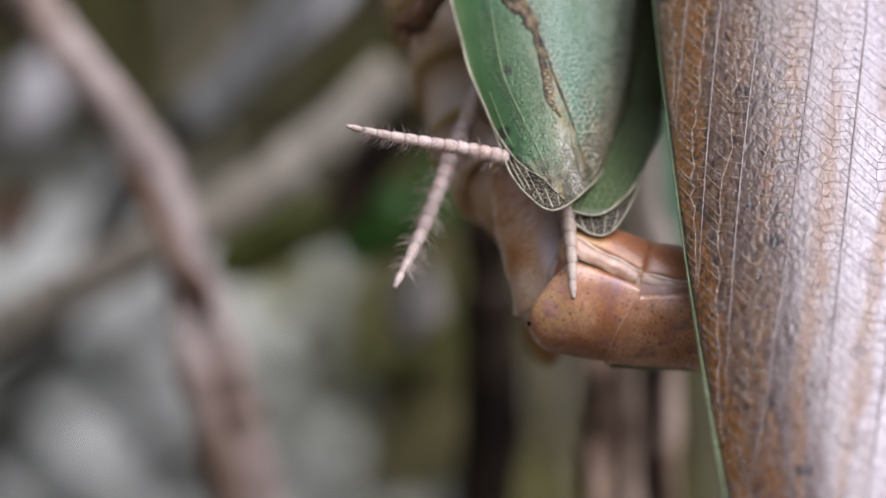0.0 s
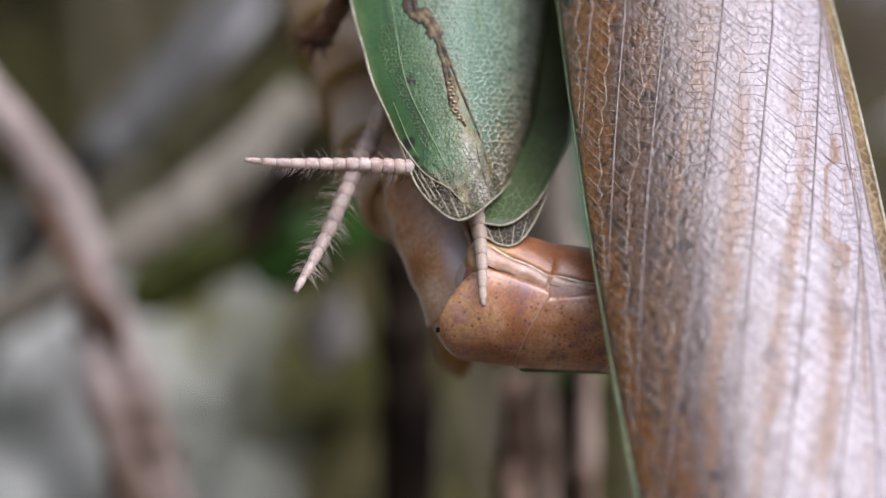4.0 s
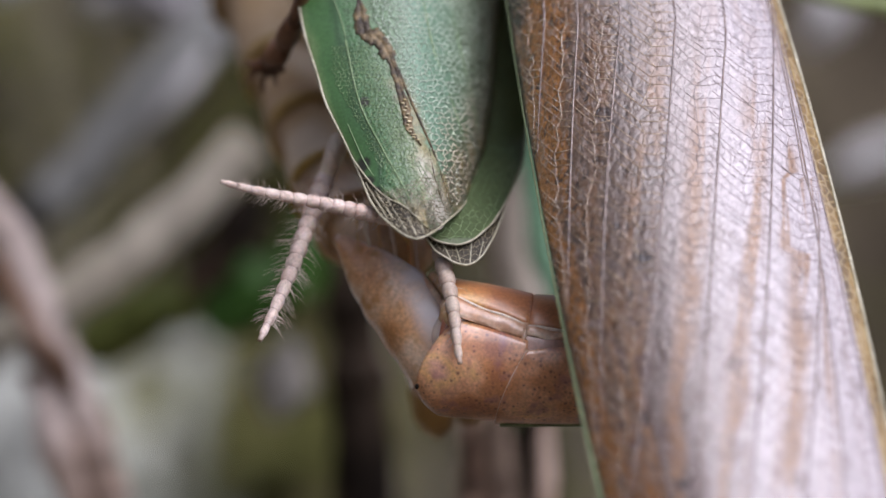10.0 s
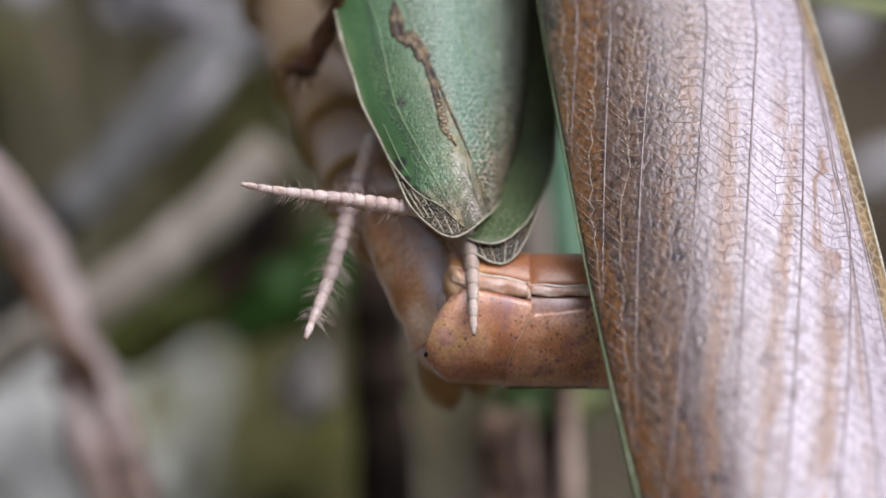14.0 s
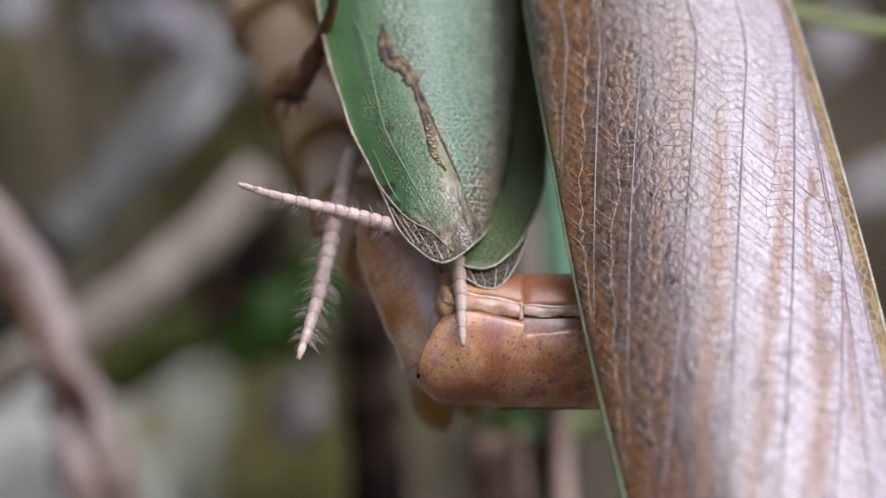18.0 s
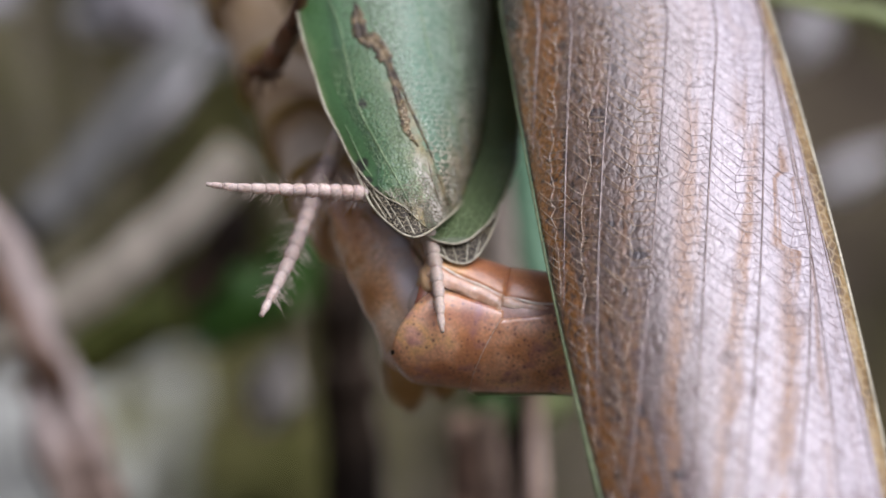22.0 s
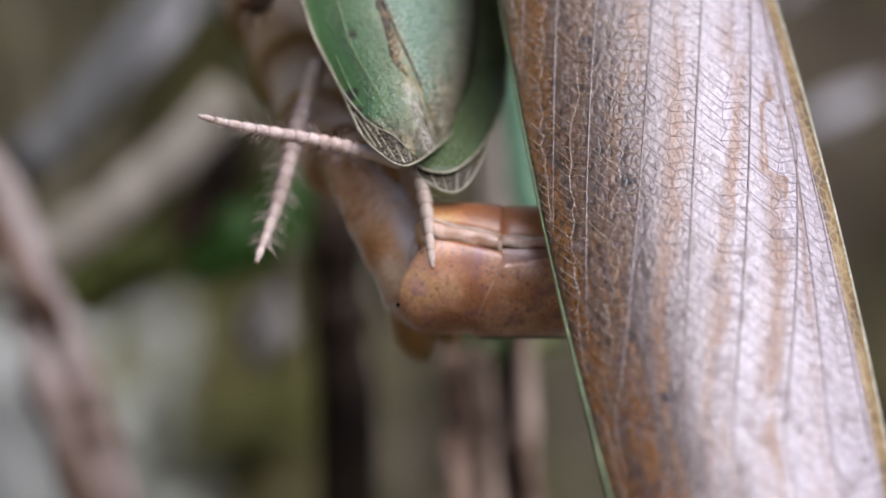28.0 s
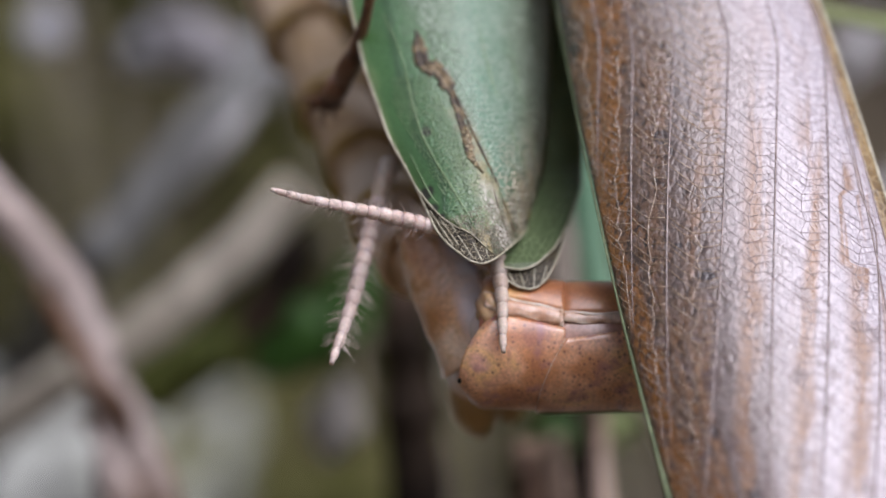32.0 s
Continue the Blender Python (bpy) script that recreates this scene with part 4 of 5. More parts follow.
    for i in range(13):
        c = sm[46 + i]
        part("bead", ball(face(c.x + 0.06 * (-1) ** i, c.z, 0.11), (0.085 + 0.03 * rnd.random(), 0.07, 0.045), 6, 8), BEAD, scar)
    return top


# ---- hairy ringed tails ----
def build_cercus(mantis, length, thick, rings, hairs, seed, label, fore=0.0, skin=CERCUS, hair=1.0, root=None):
    """Lies along -x from its root, ending in a point."""
    rnd = random.Random(seed)
    bend = lambda q: 0.12 * math.sin(q * 5 + seed) * q

    def radius(q):
        return thick * (1 - 0.66 * q ** 1.7)

    core = part("cercus", tube([(-length * i / 8, fore * i / 8, bend(i / 8)) for i in range(9)], lambda q: radius(q) * 0.8, 40, 10), skin, mantis, label)
    part("socket", tube([(1.9, -fore * 0.1, -0.05), (0.9, 0, 0), (-0.15, 0, 0)], lambda q: thick * (1.25 - 0.3 * q), 14, 12, rough=0.2), root or CHITIN_PALE, core, "smooth root")
    at = 0.0
    for i in range(rings):
        size = length / rings * (0.82 + 0.36 * i / (rings - 1))
        q0, q1 = at / length, min(0.995, (at + size) / length)
        at += size

        def ring(q, a=q0, b=q1):
            s = a + (b - a) * q
            end = 0.25 if (b > 0.99 and q > 0.6) else 1.0
            return radius(s) * (0.74 + 0.36 * math.sin(math.pi * min(1, max(0, q * 0.92 + 0.04))) ** 0.5) * (1 - (1 - end) * (q - 0.6) / 0.4 if q > 0.6 else 1)

        pts = [(-length * (q0 + (q1 - q0) * j / 4), fore * (q0 + (q1 - q0) * j / 4), bend(q0 + (q1 - q0) * j / 4)) for j in range(5)]
        part("ring", tube(pts, ring, 12, 14, rough=0.16), skin, core)
    shapes = []
    for i in range(hairs):
        q = rnd.uniform(0.0, 0.9)
        w = rnd.uniform(0, 2 * math.pi)
        d = Vector((-rnd.uniform(0.05, 0.5), math.cos(w), math.sin(w))).normalized()
        r = radius(q)
        p = Vector((-length * q, fore * q, bend(q))) + Vector((0, math.cos(w), math.sin(w))) * r * 0.8
        h = hair * rnd.uniform(0.35, 0.85) * (1 - 0.35 * q)
        curl = Vector((-0.2, 0, -0.05)) * h
        shapes.append(tube([tuple(p), tuple(p + d * h * 0.55), tuple(p + d * h + curl)], lambda s: 0.014 * (1 - 0.6 * s), 3, 3))
    tagged(part("hairs", merge(shapes), HAIR, core, "fine pale bristles"), kind="stuff")
    return core


# ---- abdomen of the brown mantis: plates round a tube; its own space starts at the lower front corner ----
AB_Y, AB_Z, AB_RY, AB_RZ = 4.7, 1.55, 2.5, 2.7


def round_abdomen(x, th, swell=1.0):
    return (x, AB_Y - AB_RY * swell * math.cos(th), AB_Z + AB_RZ * swell * math.sin(th))


def round_back(x, th, swell=1.0):
    """The back stands higher than the belly is deep."""
    return (x, AB_Y - AB_RY * swell * math.cos(th), AB_Z + 3.3 * swell * math.sin(th))


def plate(x_from, x_to, swell, front, dip=0.10, top=(29, 29)):
    """A bowed plate round the underside; front(height) sets its front edge back, its upper edge runs from top[0] to top[1] degrees."""
    def fn(u, v):
        edge = top[0] + (top[1] - top[0]) * u
        th = radians(edge - (196 + edge) * v)
        x0 = x_from + front(math.sin(th))
        x = x0 + (x_to - x0) * u
        s = swell * (1 + 0.018 * math.sin(math.pi * u)) - dip * max(0.0, 0.10 - u) / 0.10
        return round_abdomen(x, th, s)
    return fn


def end_front(h):
    return 1.15 * max(0.0, (h + 0.62) / 1.1) ** 2 + 0.7 * max(0.0, (-h - 0.5) / 0.5) ** 2


def rear_front(h):
    return 1.3 * ((h + 1) / 1.12) ** 1.5


def plate_rim(fn, core):
    part("plate_rim", tube([fn(0.004, v / 20 * 0.5) for v in range(21)], lambda q: 0.045 * (1 - 0.6 * q), 40, 6), MEMBRANE, core, "pale plate edge")


def build_abdomen(mantis):
    """Last segment, under side."""
    def body(u, v):
        return round_abdomen(0.9 + 3.8 * u, radians(-200 + 226 * v), 0.9 - 0.22 * max(0, 0.3 - u) / 0.3)

    core = part("abdomen", shell(body, 16, 30, 0.05), AMBER, mantis, "curled orange-brown abdomen with speckled plates")
    end = plate(0.02, 4.9, 1.0, end_front, 0.10, (41, 22))
    part("plate", shell(end, 34, 40, 0.08), CHITIN, core, "speckled reddish-brown end plate")
    plate_rim(end, core)
    part("dark_dot", ball((0.06, AB_Y - 2.3, 0.1), (0.09, 0.06, 0.13), 8, 10, 0.4), DARK_STEM, core)
    part("dark_dot", ball(round_abdomen(1.66, radians(0), 1.02), (0.07, 0.05, 0.08), 8, 10, 0.4), DARK_STEM, core)
    part("joint", ball((1.25, AB_Y, 2.5), (0.75, 1.2, 0.95), 14, 18, 0.15), CHITIN_PALE, core, "shiny pale joint skin")
    part("valve", ball((1.0, AB_Y + 13.0, -1.35), (1.2, 0.9, 1.5), 14, 18, 0.4), LOBE, core, "amber lobe")
    part("valve", ball((2.6, AB_Y + 13.0, -1.15), (0.8, 0.6, 1.1), 14, 18, 0.4), LOBE, core, "amber lobe")
    part("sheath", ball((0.35, AB_Y + 7.0, 0.7), (0.85, 0.8, 1.5), 14, 18, 0.3), CHITIN_PALE, core, "tan lobe")
    return core


def build_trunk(mantis):
    """Front of the abdomen and the thorax, unseen under the wings; added to keep sky light out of the gap between them.
    """
    trunk = part("trunk", tube([(13.5, 9.5, -6), (13.5, 10.5, 0), (12.2, 14, 9), (11.2, 20, 20), (10.4, 27, 31)], lambda q: 3.3 - 0.7 * q, 40, 20, 1.0, 0.15), BACK_CHITIN, mantis, "amber-brown trunk hidden under the wings, added to block sky light")
    for i in range(5):
        z = -3 + 6.0 * i
        q = (z + 6) / 37
        c = spline([(13.5, 9.5, -6), (13.5, 10.5, 0), (12.2, 14, 9), (11.2, 20, 20), (10.4, 27, 31)], 48)[int(48 * q)]
        part("ring", tube([tuple(c + Vector((0.1, -0.4, -0.8))), tuple(c), tuple(c + Vector((-0.1, 0.4, 0.8)))], lambda t: 3.45 - 0.9 * q, 6, 20), CHITIN, trunk)


def build_rear(mantis):
    """Under side of the segments that go in behind the wing."""
    rear = part("abdomen_rear", shell(lambda u, v: round_abdomen(3.9 + 8.5 * u, radians(-200 + 205 * v), 0.93), 20, 30, 0.05), AMBER, mantis,
                "orange-brown rear of the abdomen with speckled plates")
    first = plate(3.55, 8.0, 1.05, rear_front, -0.02, (10, 17))
    part("plate", shell(first, 24, 40, 0.08), CHITIN, rear, "speckled reddish-brown plate")
    plate_rim(first, rear)
    part("plate_rim", tube([first(u / 12, 0.004) for u in range(13)], lambda q: 0.05, 24, 6), MEMBRANE, rear, "pale plate edge")
    part("side_skin", shell(lambda u, v: round_abdomen(4.5 + 7.8 * u, radians(2 + 26 * v), 0.985 + 0.015 * math.sin(9 * u)), 20, 8, 0.04), SIDE_SKIN, rear, "pinkish brown side skin")
    part("plate", shell(plate(7.4, 12.3, 1.08, rear_front, 0.02, (12, 18)), 24, 40, 0.08), CHITIN, rear)
    part("keel", tube([round_abdomen(x, radians(-86), 1.075) for x in (3.8, 5.5, 7.5, 9.5, 12)], lambda q: 0.16, 24, 8, rough=0.3), OLIVE_RIM, rear, "olive green keel")
    part("dark_dot", ball(round_abdomen(5.25, radians(4), 1.065), (0.07, 0.05, 0.08), 8, 10, 0.4), DARK_STEM, rear)
    return rear


def back_plate(x0, x1, low0, low1, swell):
    """Saddle over the back; its lower edge runs from low0 to low1 degrees."""
    def fn(u, v):
        low = low0 + (low1 - low0) * u
        s = swell * (1 + 0.02 * math.sin(math.pi * u)) - 0.05 * max(0.0, 0.08 - u) / 0.08
        return round_back(x0 + (x1 - x0) * u, radians(low + (158 - low) * v), s)
    return fn


def side_folds(x0, x1, high, low, back, puff):
    """Puckered lip between back plate and side; high and low give its edges in degrees at both ends."""
    def edge(pair, q, wave):
        return pair[0] + (pair[1] - pair[0]) * q - 1.5 * math.sin(math.pi * q) + 0.7 * math.sin(11 * q + wave)

    def lip(u, v):
        a, b = edge(high, u, 0), edge(low, u, 2)
        return round_back(x0 + (x1 - x0) * u, radians(a + (b - a) * v), 0.995 + 0.035 * puff * math.sin(math.pi * v) ** 0.8 + 0.008 * math.sin(17 * u))

    def ridge(pair, wave, r, swell):
        pts = [round_back(x0 + (x1 - x0) * i / 14, radians(edge(pair, i / 14, wave)), swell) for i in range(15)]
        return tube(pts, lambda q: r * (0.5 + 0.5 * math.sin(math.pi * q) ** 0.7), 40, 8, rough=0.4)

    part("fold", shell(lip, 28, 10, 0.05), LIP, back, "tan and cream side fold")
    part("ridge", ridge(high, 0, 0.085, 1.012), MEMBRANE, back, "pale cream ridge")
    part("ridge", ridge(low, 2, 0.05, 1.0), LIP, back, "tan lower ridge")
    # sheet closes the gap under the fold; its dark colour holds the crease's shade
    part("shaded_fold_skin", shell(lambda u, v: round_back(x0 - 0.2 + (x1 - x0 + 0.2) * u, radians(2 + 34 * v), 0.86), 12, 10, 0.04), SHADED_FOLD_SKIN, back, "reddish skin under the fold, crease shade in its colour")


def build_back(mantis):
    """Upper side of the last segment; tips up at its front end."""
    back = part("abdomen_back", shell(lambda u, v: round_back(1.3 + 3.5 * u, radians(36 + 134 * v), 0.93), 12, 20, 0.05), AMBER, mantis,
                "amber-brown back of the abdomen with cream side folds")
    part("back_plate", shell(back_plate(1.0, 4.85, 50, 34, 1.0), 20, 20, 0.07), BACK_CHITIN, back, "smooth amber-brown back plate")
    part("fold_root", ball((1.45, AB_Y - 1.2, 3.35), (0.7, 1.0, 0.85), 14, 18, 0.3), BELLY, back, "amber skin at the root of the tail")
    side_folds(1.15, 4.72, (50, 35), (34, 23), back, 1.0)
    part("fold_knot", tube([round_back(4.72, radians(36), 1.0), round_back(4.74, radians(30), 1.02), round_back(4.72, radians(21), 0.98)], lambda q: 0.09 + 0.04 * math.sin(9 * q), 14, 10, rough=0.4),
         LIP, back, "pale puckered knot")
    return back


def build_back_rear(mantis):
    back = part("abdomen_back", shell(lambda u, v: round_back(4.6 + 7.8 * u, radians(30 + 140 * v), 0.94 - 0.07 * u), 20, 20, 0.05), AMBER, mantis,
                "amber-brown rear back with cream side folds")
    part("back_plate", shell(back_plate(4.7, 8.6, 33, 34, 0.985), 20, 20, 0.07), BACK_CHITIN, back)
    part("back_plate", shell(back_plate(8.5, 12.3, 34, 34, 0.96), 20, 20, 0.07), BACK_CHITIN, back)
    side_folds(4.8, 8.4, (33, 34), (25, 27), back, 0.8)
    return back


def build_flap(mantis):
    """Scoop-shaped end plate; lies along -x from its hinge."""
    def fn(u, v):
        th = radians(44 - 199 * v)
        q = u
        r = (2.2 + 0.18 * noise.noise(Vector((q * 7, v * 5, 2)))) * (1 - 0.36 * q) * (1 - 0.9 * max(0.0, (q - 0.5) / 0.5) ** 1.8)
        x = 0.7 - 7.6 * q
        return (x, 6.4 + 2.4 * q * q - r * 0.95 * math.cos(th), 0.35 * math.sin(math.pi * q) + r * math.sin(th))

    flap = part("end_flap", shell(lambda u, v: fn(u, 1 - v), 40, 26, 0.12), CHITIN_PALE, mantis, "smooth tan scoop-shaped end flap")
    part("lining", tube([(0.4, 5.7, 0.9), (-1.2, 5.8, 1.35), (-3.0, 6.2, 1.15), (-5.2, 7.0, 0.6)], lambda q: 0.85 * (1 - 0.6 * q), 24, 12, rough=0.25),
         AMBER, flap, "moist amber lining")
    for (x0, z0), (x1, z1), r, mat in (((-3.1, 1.6), (-0.5, 1.2), 0.17, LIP), ((-2.6, 2.0), (-0.3, 1.45), 0.2, BELLY), ((-1.9, 2.35), (-0.1, 1.7), 0.16, LIP), ((-1.2, 2.6), (0.2, 1.9), 0.2, BELLY)):
        part("crease", tube([(x0, 5.9, z0), (0.5 * (x0 + x1), 5.1, 0.5 * (z0 + z1) + 0.12), (x1, 4.6, z1)], lambda q: r * (1.2 - 0.4 * q), 18, 10, rough=0.3), mat, flap, "amber skin crease")
    return flap


# ---- the rest of the green mantis: ringed abdomen in soft focus, foot, inner skin ----
def build_green_body(mantis):
    line = spline([(-15.2, 36, 30), (-10.6, 33, 18.2), (-7.6, 29, 11.7), (-5.5, 23.5, 7.1), (-4.0, 17, 3.2), (-2.3, 12.4, 0.8), (-0.7, 10.6, -0.4)], 60)
    core = part("abdomen", tube([tuple(p) for p in line[::6]], lambda q: 1.9 - 0.5 * q, 50, 16), BODY_SHADE, mantis,
                "dull brown ringed abdomen with yellow edges")
    for i in range(7):
        seg = line[i * 8:i * 8 + 10]
        r0 = 2.3 - 0.1 * i
        part("ring_plate", tube([tuple(p) for p in seg[::3]], lambda q: r0 * (0.80 + 0.32 * q ** 1.3), 14, 24, rough=0.2),
             BODY_SHADE if i < 5 else BELLY, core)
        d = (seg[-1] - seg[-2]).normalized()
        s = d.cross(Vector((0, 1, 0))).normalized()
        up = s.cross(d)
        hoop = [tuple(seg[-1] + (s * math.cos(w) + up * math.sin(w)) * r0 * 1.06) for w in [2 * math.pi * k / 24 for k in range(25)]]
        part("ring_edge", tube(hoop, lambda q: 0.19 + 0.08 * math.sin(20 * q), 48, 6), YELLOW_RIM if i < 5 else BELLY, core, "ochre yellow ring edge")
    part("inner_skin", ball((-0.9, 10.4, 0.2), (2.3, 1.7, 2.2), 14, 18, 0.25), BELLY, mantis, "dark amber inner skin")
    for x, w, low, mat in ((-2.5, 0.05, 0.2, AMBER), (-2.1, 0.13, -0.3, MEMBRANE), (-1.5, 0.07, -0.8, AMBER), (-0.9, 0.10, -0.9, MEMBRANE), (-0.3, 0.16, -1.3, AMBER),
                           (0.15, 0.06, -1.5, MEMBRANE)):
        part("strand", tube([(x, 7.4, 1.9), (x + 0.1, 7.2, 0.7), (x + 0.05 + 2 * w, 7.2, -0.1), (x + 0.4, 7.2, low - 0.6)],
                            lambda q: w * (1.2 - 0.5 * math.sin(math.pi * q)), 18, 8, rough=0.4), mat, mantis, "moist amber strand")
    leg = part("foot", tube([(-3.9, 4.2, 16.5), (-4.3, 4.7, 13.8), (-4.8, 6.6, 11.8), (-5.4, 8.5, 10.6)], lambda q: 0.27 + 0.05 * math.sin(9 * q), 24, 10, rough=0.4),
               LEG, mantis, "dark reddish-brown jointed foot")
    for a, b, r in (((-5.4, 8.5, 10.6), (-5.95, 10.5, 9.6), 0.42), ((-5.95, 10.5, 9.6), (-6.7, 12.0, 8.95), 0.5), ((-6.7, 12.0, 8.95), (-7.5, 12.6, 8.55), 0.34)):
        m = [(a[i] + b[i]) / 2 for i in range(3)]
        part("joint", tube([a, m, b], lambda q: r * (0.8 + 0.35 * math.sin(math.pi * q)), 12, 10, rough=0.6), LEG, leg)
    for dx, dz in ((0.0, 0.35), (0.1, -0.5), (0.7, -0.75), (1.2, -0.5)):
        part("claw", tube([(-7.2 + dx, 12.5, 8.65), (-7.7 + dx, 12.6, 8.6 + dz * 0.7), (-8.0 + 1.4 * dx, 12.6, 8.45 + 1.4 * dz)], lambda q: 0.2 * (1 - 0.8 * q), 10, 6), LEG, leg)


green_mantis = thing("mantis", "green-winged praying mantis with brown ringed abdomen and hairy tails", "mantis", "pair of mantises")
build_green_wings(green_mantis)
build_green_body(green_mantis)
cercus_long = build_cercus(green_mantis, 7.6, 0.345, 13, 230, 1, "pinkish ringed tail with short bristles", -1.5)
cercus_hairy = build_cercus(green_mantis, 8.0, 0.43, 13, 380, 2, "pinkish ringed tail with long bristles", -5.5, CERCUS, 1.6, MEMBRANE)
brown_mantis = thing("mantis", "brown-winged praying mantis with speckled abdomen curled under the wing", "mantis", "pair of mantises")
build_brown_wing(brown_mantis)
build_trunk(brown_mantis)
abdomen = build_abdomen(brown_mantis)
abdomen_rear = build_rear(brown_mantis)
abdomen_back = build_back(brown_mantis)
back_rear = build_back_rear(brown_mantis)
flap = build_flap(brown_mantis)
cercus_small = build_cercus(brown_mantis, 5.2, 0.38, 8, 46, 3, "short pale ringed tail", -3.4, CERCUS_TAN, 0.8)


# ---- plants round them ----
def rod_plant(name, label, category, mat, points, radius, n=40, sides=12, flat=1.0, rough=0.15, nodes=(), knot_mat=None):
    base = points[-1]
    ob = thing(name, label, category, at=base)
    shift = [tuple(p[i] - base[i] for i in range(3)) for p in points]
    line = spline(shift, 120)
    for k in range(6):
        seg = [tuple(p) for p in line[k * 20:k * 20 + 21:2]]
        part("internode", tube(seg, lambda q: radius((k + q) / 6), max(10, n // 6), sides, flat, rough), mat, ob)
        part("node", ball(seg[-1], (radius((k + 1) / 6) * 1.12, radius((k + 1) / 6) * 1.12 * flat, radius((k + 1) / 6) * 0.9), 8, 12, 0.2), mat, ob)
    for q, r in nodes:
        c = line[int(q * 120)]
        part("knot", ball(tuple(c), (r, r, r * 1.3), 10, 12, 0.5), knot_mat or mat, ob)
    return ob


def leaf_shape(length, width, curl, seed):
    rnd = random.Random(seed)
    ph = rnd.uniform(0, 6)

    def fn(u, v):
        w = width * math.sin(math.pi * min(0.985, 0.03 + 0.96 * v)) ** 0.7 * 0.5 * (1 + 0.12 * math.sin(11 * v + ph))
        q = (u - 0.5) * 2
        return (q * w, curl * (v - 0.5) ** 2 * length + 0.25 * width * q * q + 0.06 * width * math.sin(7 * v + ph), (v - 0.5) * length)
    return shell(fn, 6, 14, 0.25)


def turned(shape, m):
    return [tuple(m @ Vector(v)) for v in shape[0]], shape[1]


def leaf(name, label, mat, at, length, width, rx, ry, rz, seed, curl=0.3):
    ob = thing(name, label, "leaf", at=at)
    rot = Euler((radians(rx), radians(ry), radians(rz))).to_matrix()
    sh = leaf_shape(length, width, curl, seed)
    part("blade", turned(sh, rot), mat, ob)
    mid = [tuple(rot @ Vector((0, curl * (v - 0.5) ** 2 * length - 0.2, (v - 0.5) * length))) for v in (0.02, 0.25, 0.5, 0.75, 0.97)]
    part("midrib", tube(mid, lambda q: 0.35 * (1 - 0.6 * q), 16, 6), mat, ob)
    return ob


twig = rod_plant("twig", "bare greyish-pink woody twig with a dark brown knot", "twig", TWIG,
                 [(-54, 52, 56), (-38.5, 48, 22), (-30.9, 46, 10.0), (-28.0, 45, 6.4), (-25.6, 45, 3.6), (-23.4, 45, 0.4), (-22.0, 45, -2.8), (-20.7, 45, -6.1), (-19.3, 45, -9.4),
                  (-18.1, 45, -12.8), (-17.0, 45, -16.2), (-15.9, 45, -19.8), (-14.4, 45, -26), (-8.5, 47, -60), (-6, 49, GROUND - 4)], lambda q: 1.2 + 0.35 * q, 110, 14, 1.0, 0.35)
base = Vector((-6, 49, GROUND - 4))
part("side_shoot", tube([tuple(Vector(p) - base) for p in ((-21.2, 44.2, -7.6), (-20.6, 43.6, -10.4), (-19.5, 43.4, -13.6), (-18.3, 43.6, -17.2), (-16.9, 44.0, -21.0), (-15.2, 44.8, -26.0))],
                        lambda q: 0.35 + 0.75 * math.sin(math.pi * min(0.6, q + 0.05)), 36, 12, rough=0.45), TWIG, twig, "greyish-pink shoot wound round the twig")
for way, r in (([(-22.4, 43.9, -3.4), (-21.4, 43.6, -5.2), (-20.1, 43.7, -7.2), (-19.4, 44.0, -8.6)], 0.85), ([(-19.9, 43.9, -10.2), (-19.1, 43.7, -12.2), (-18.1, 43.8, -14.6)], 0.6)):
    part("knot", tube([tuple(Vector(p) - base) for p in way], lambda q: r * (0.35 + 0.75 * math.sin(math.pi * min(0.92, q + 0.06))), 22, 10, rough=0.5), KNOT, twig, "dark brown knot")
for way, r in (([(-24.9, 44.4, 1.2), (-23.7, 44.2, -0.8), (-22.4, 44.0, -3.0), (-21.4, 43.8, -5.2), (-20.5, 44.0, -7.0)], 0.7), ([(-22.1, 44.6, -7.2), (-20.7, 44.2, -9.2), (-19.3, 44.2, -11.6)], 0.5)):
    part("sheath", tube([tuple(Vector(p) - base) for p in way], lambda q: r * (0.3 + 0.7 * math.sin(math.pi * min(0.9, q + 0.1))), 24, 8, 0.6, 0.5), SHEATH, twig, "orange-brown peeling bark strip")
rod_plant("straw", "pale dry grass stalk leaning across the thicket", "grass stalk", STRAW,
          [(-9.9, 58, 6.4), (-12.5, 58, 3.6), (-14.8, 58, 1.5), (-19.5, 58, -2.3), (-24, 59, -4.9), (-29, 62, -7.7), (-42, 70, -17), (-66, 86, -48), (-95, 100, GROUND - 3)],
          lambda q: 1.4 + 0.2 * q, 60, 12, 0.35, 0.2)
blade = rod_plant("dry_blade", "wide bluish-grey dry grass blade with a rolled edge", "grass blade", GREY_STRAW,
          [(-8.5, 74, 21), (-13.0, 71, 14.8), (-15.4, 70, 11.9), (-18.9, 70, 8.0), (-22.1, 70, 4.2), (-24.7, 71, 1.8), (-31, 84, -6), (-48, 105, -40), (-80, 124, GROUND - 3)],
          lambda q: 1.9 - 0.7 * q, 60, 12, 0.25)
base = Vector((-80, 124, GROUND - 3))
part("rolled_edge", tube([tuple(Vector(p) - base) for p in ((-13.2, 69, 12.2), (-14.6, 68.6, 10.4), (-16.2, 68.6, 8.6), (-18.2, 69, 6.4))], lambda q: 0.75 * math.sin(math.pi * (0.12 + 0.78 * q)), 24, 10, rough=0.3),
     WHITE_LEAF, blade, "pale rolled edge")
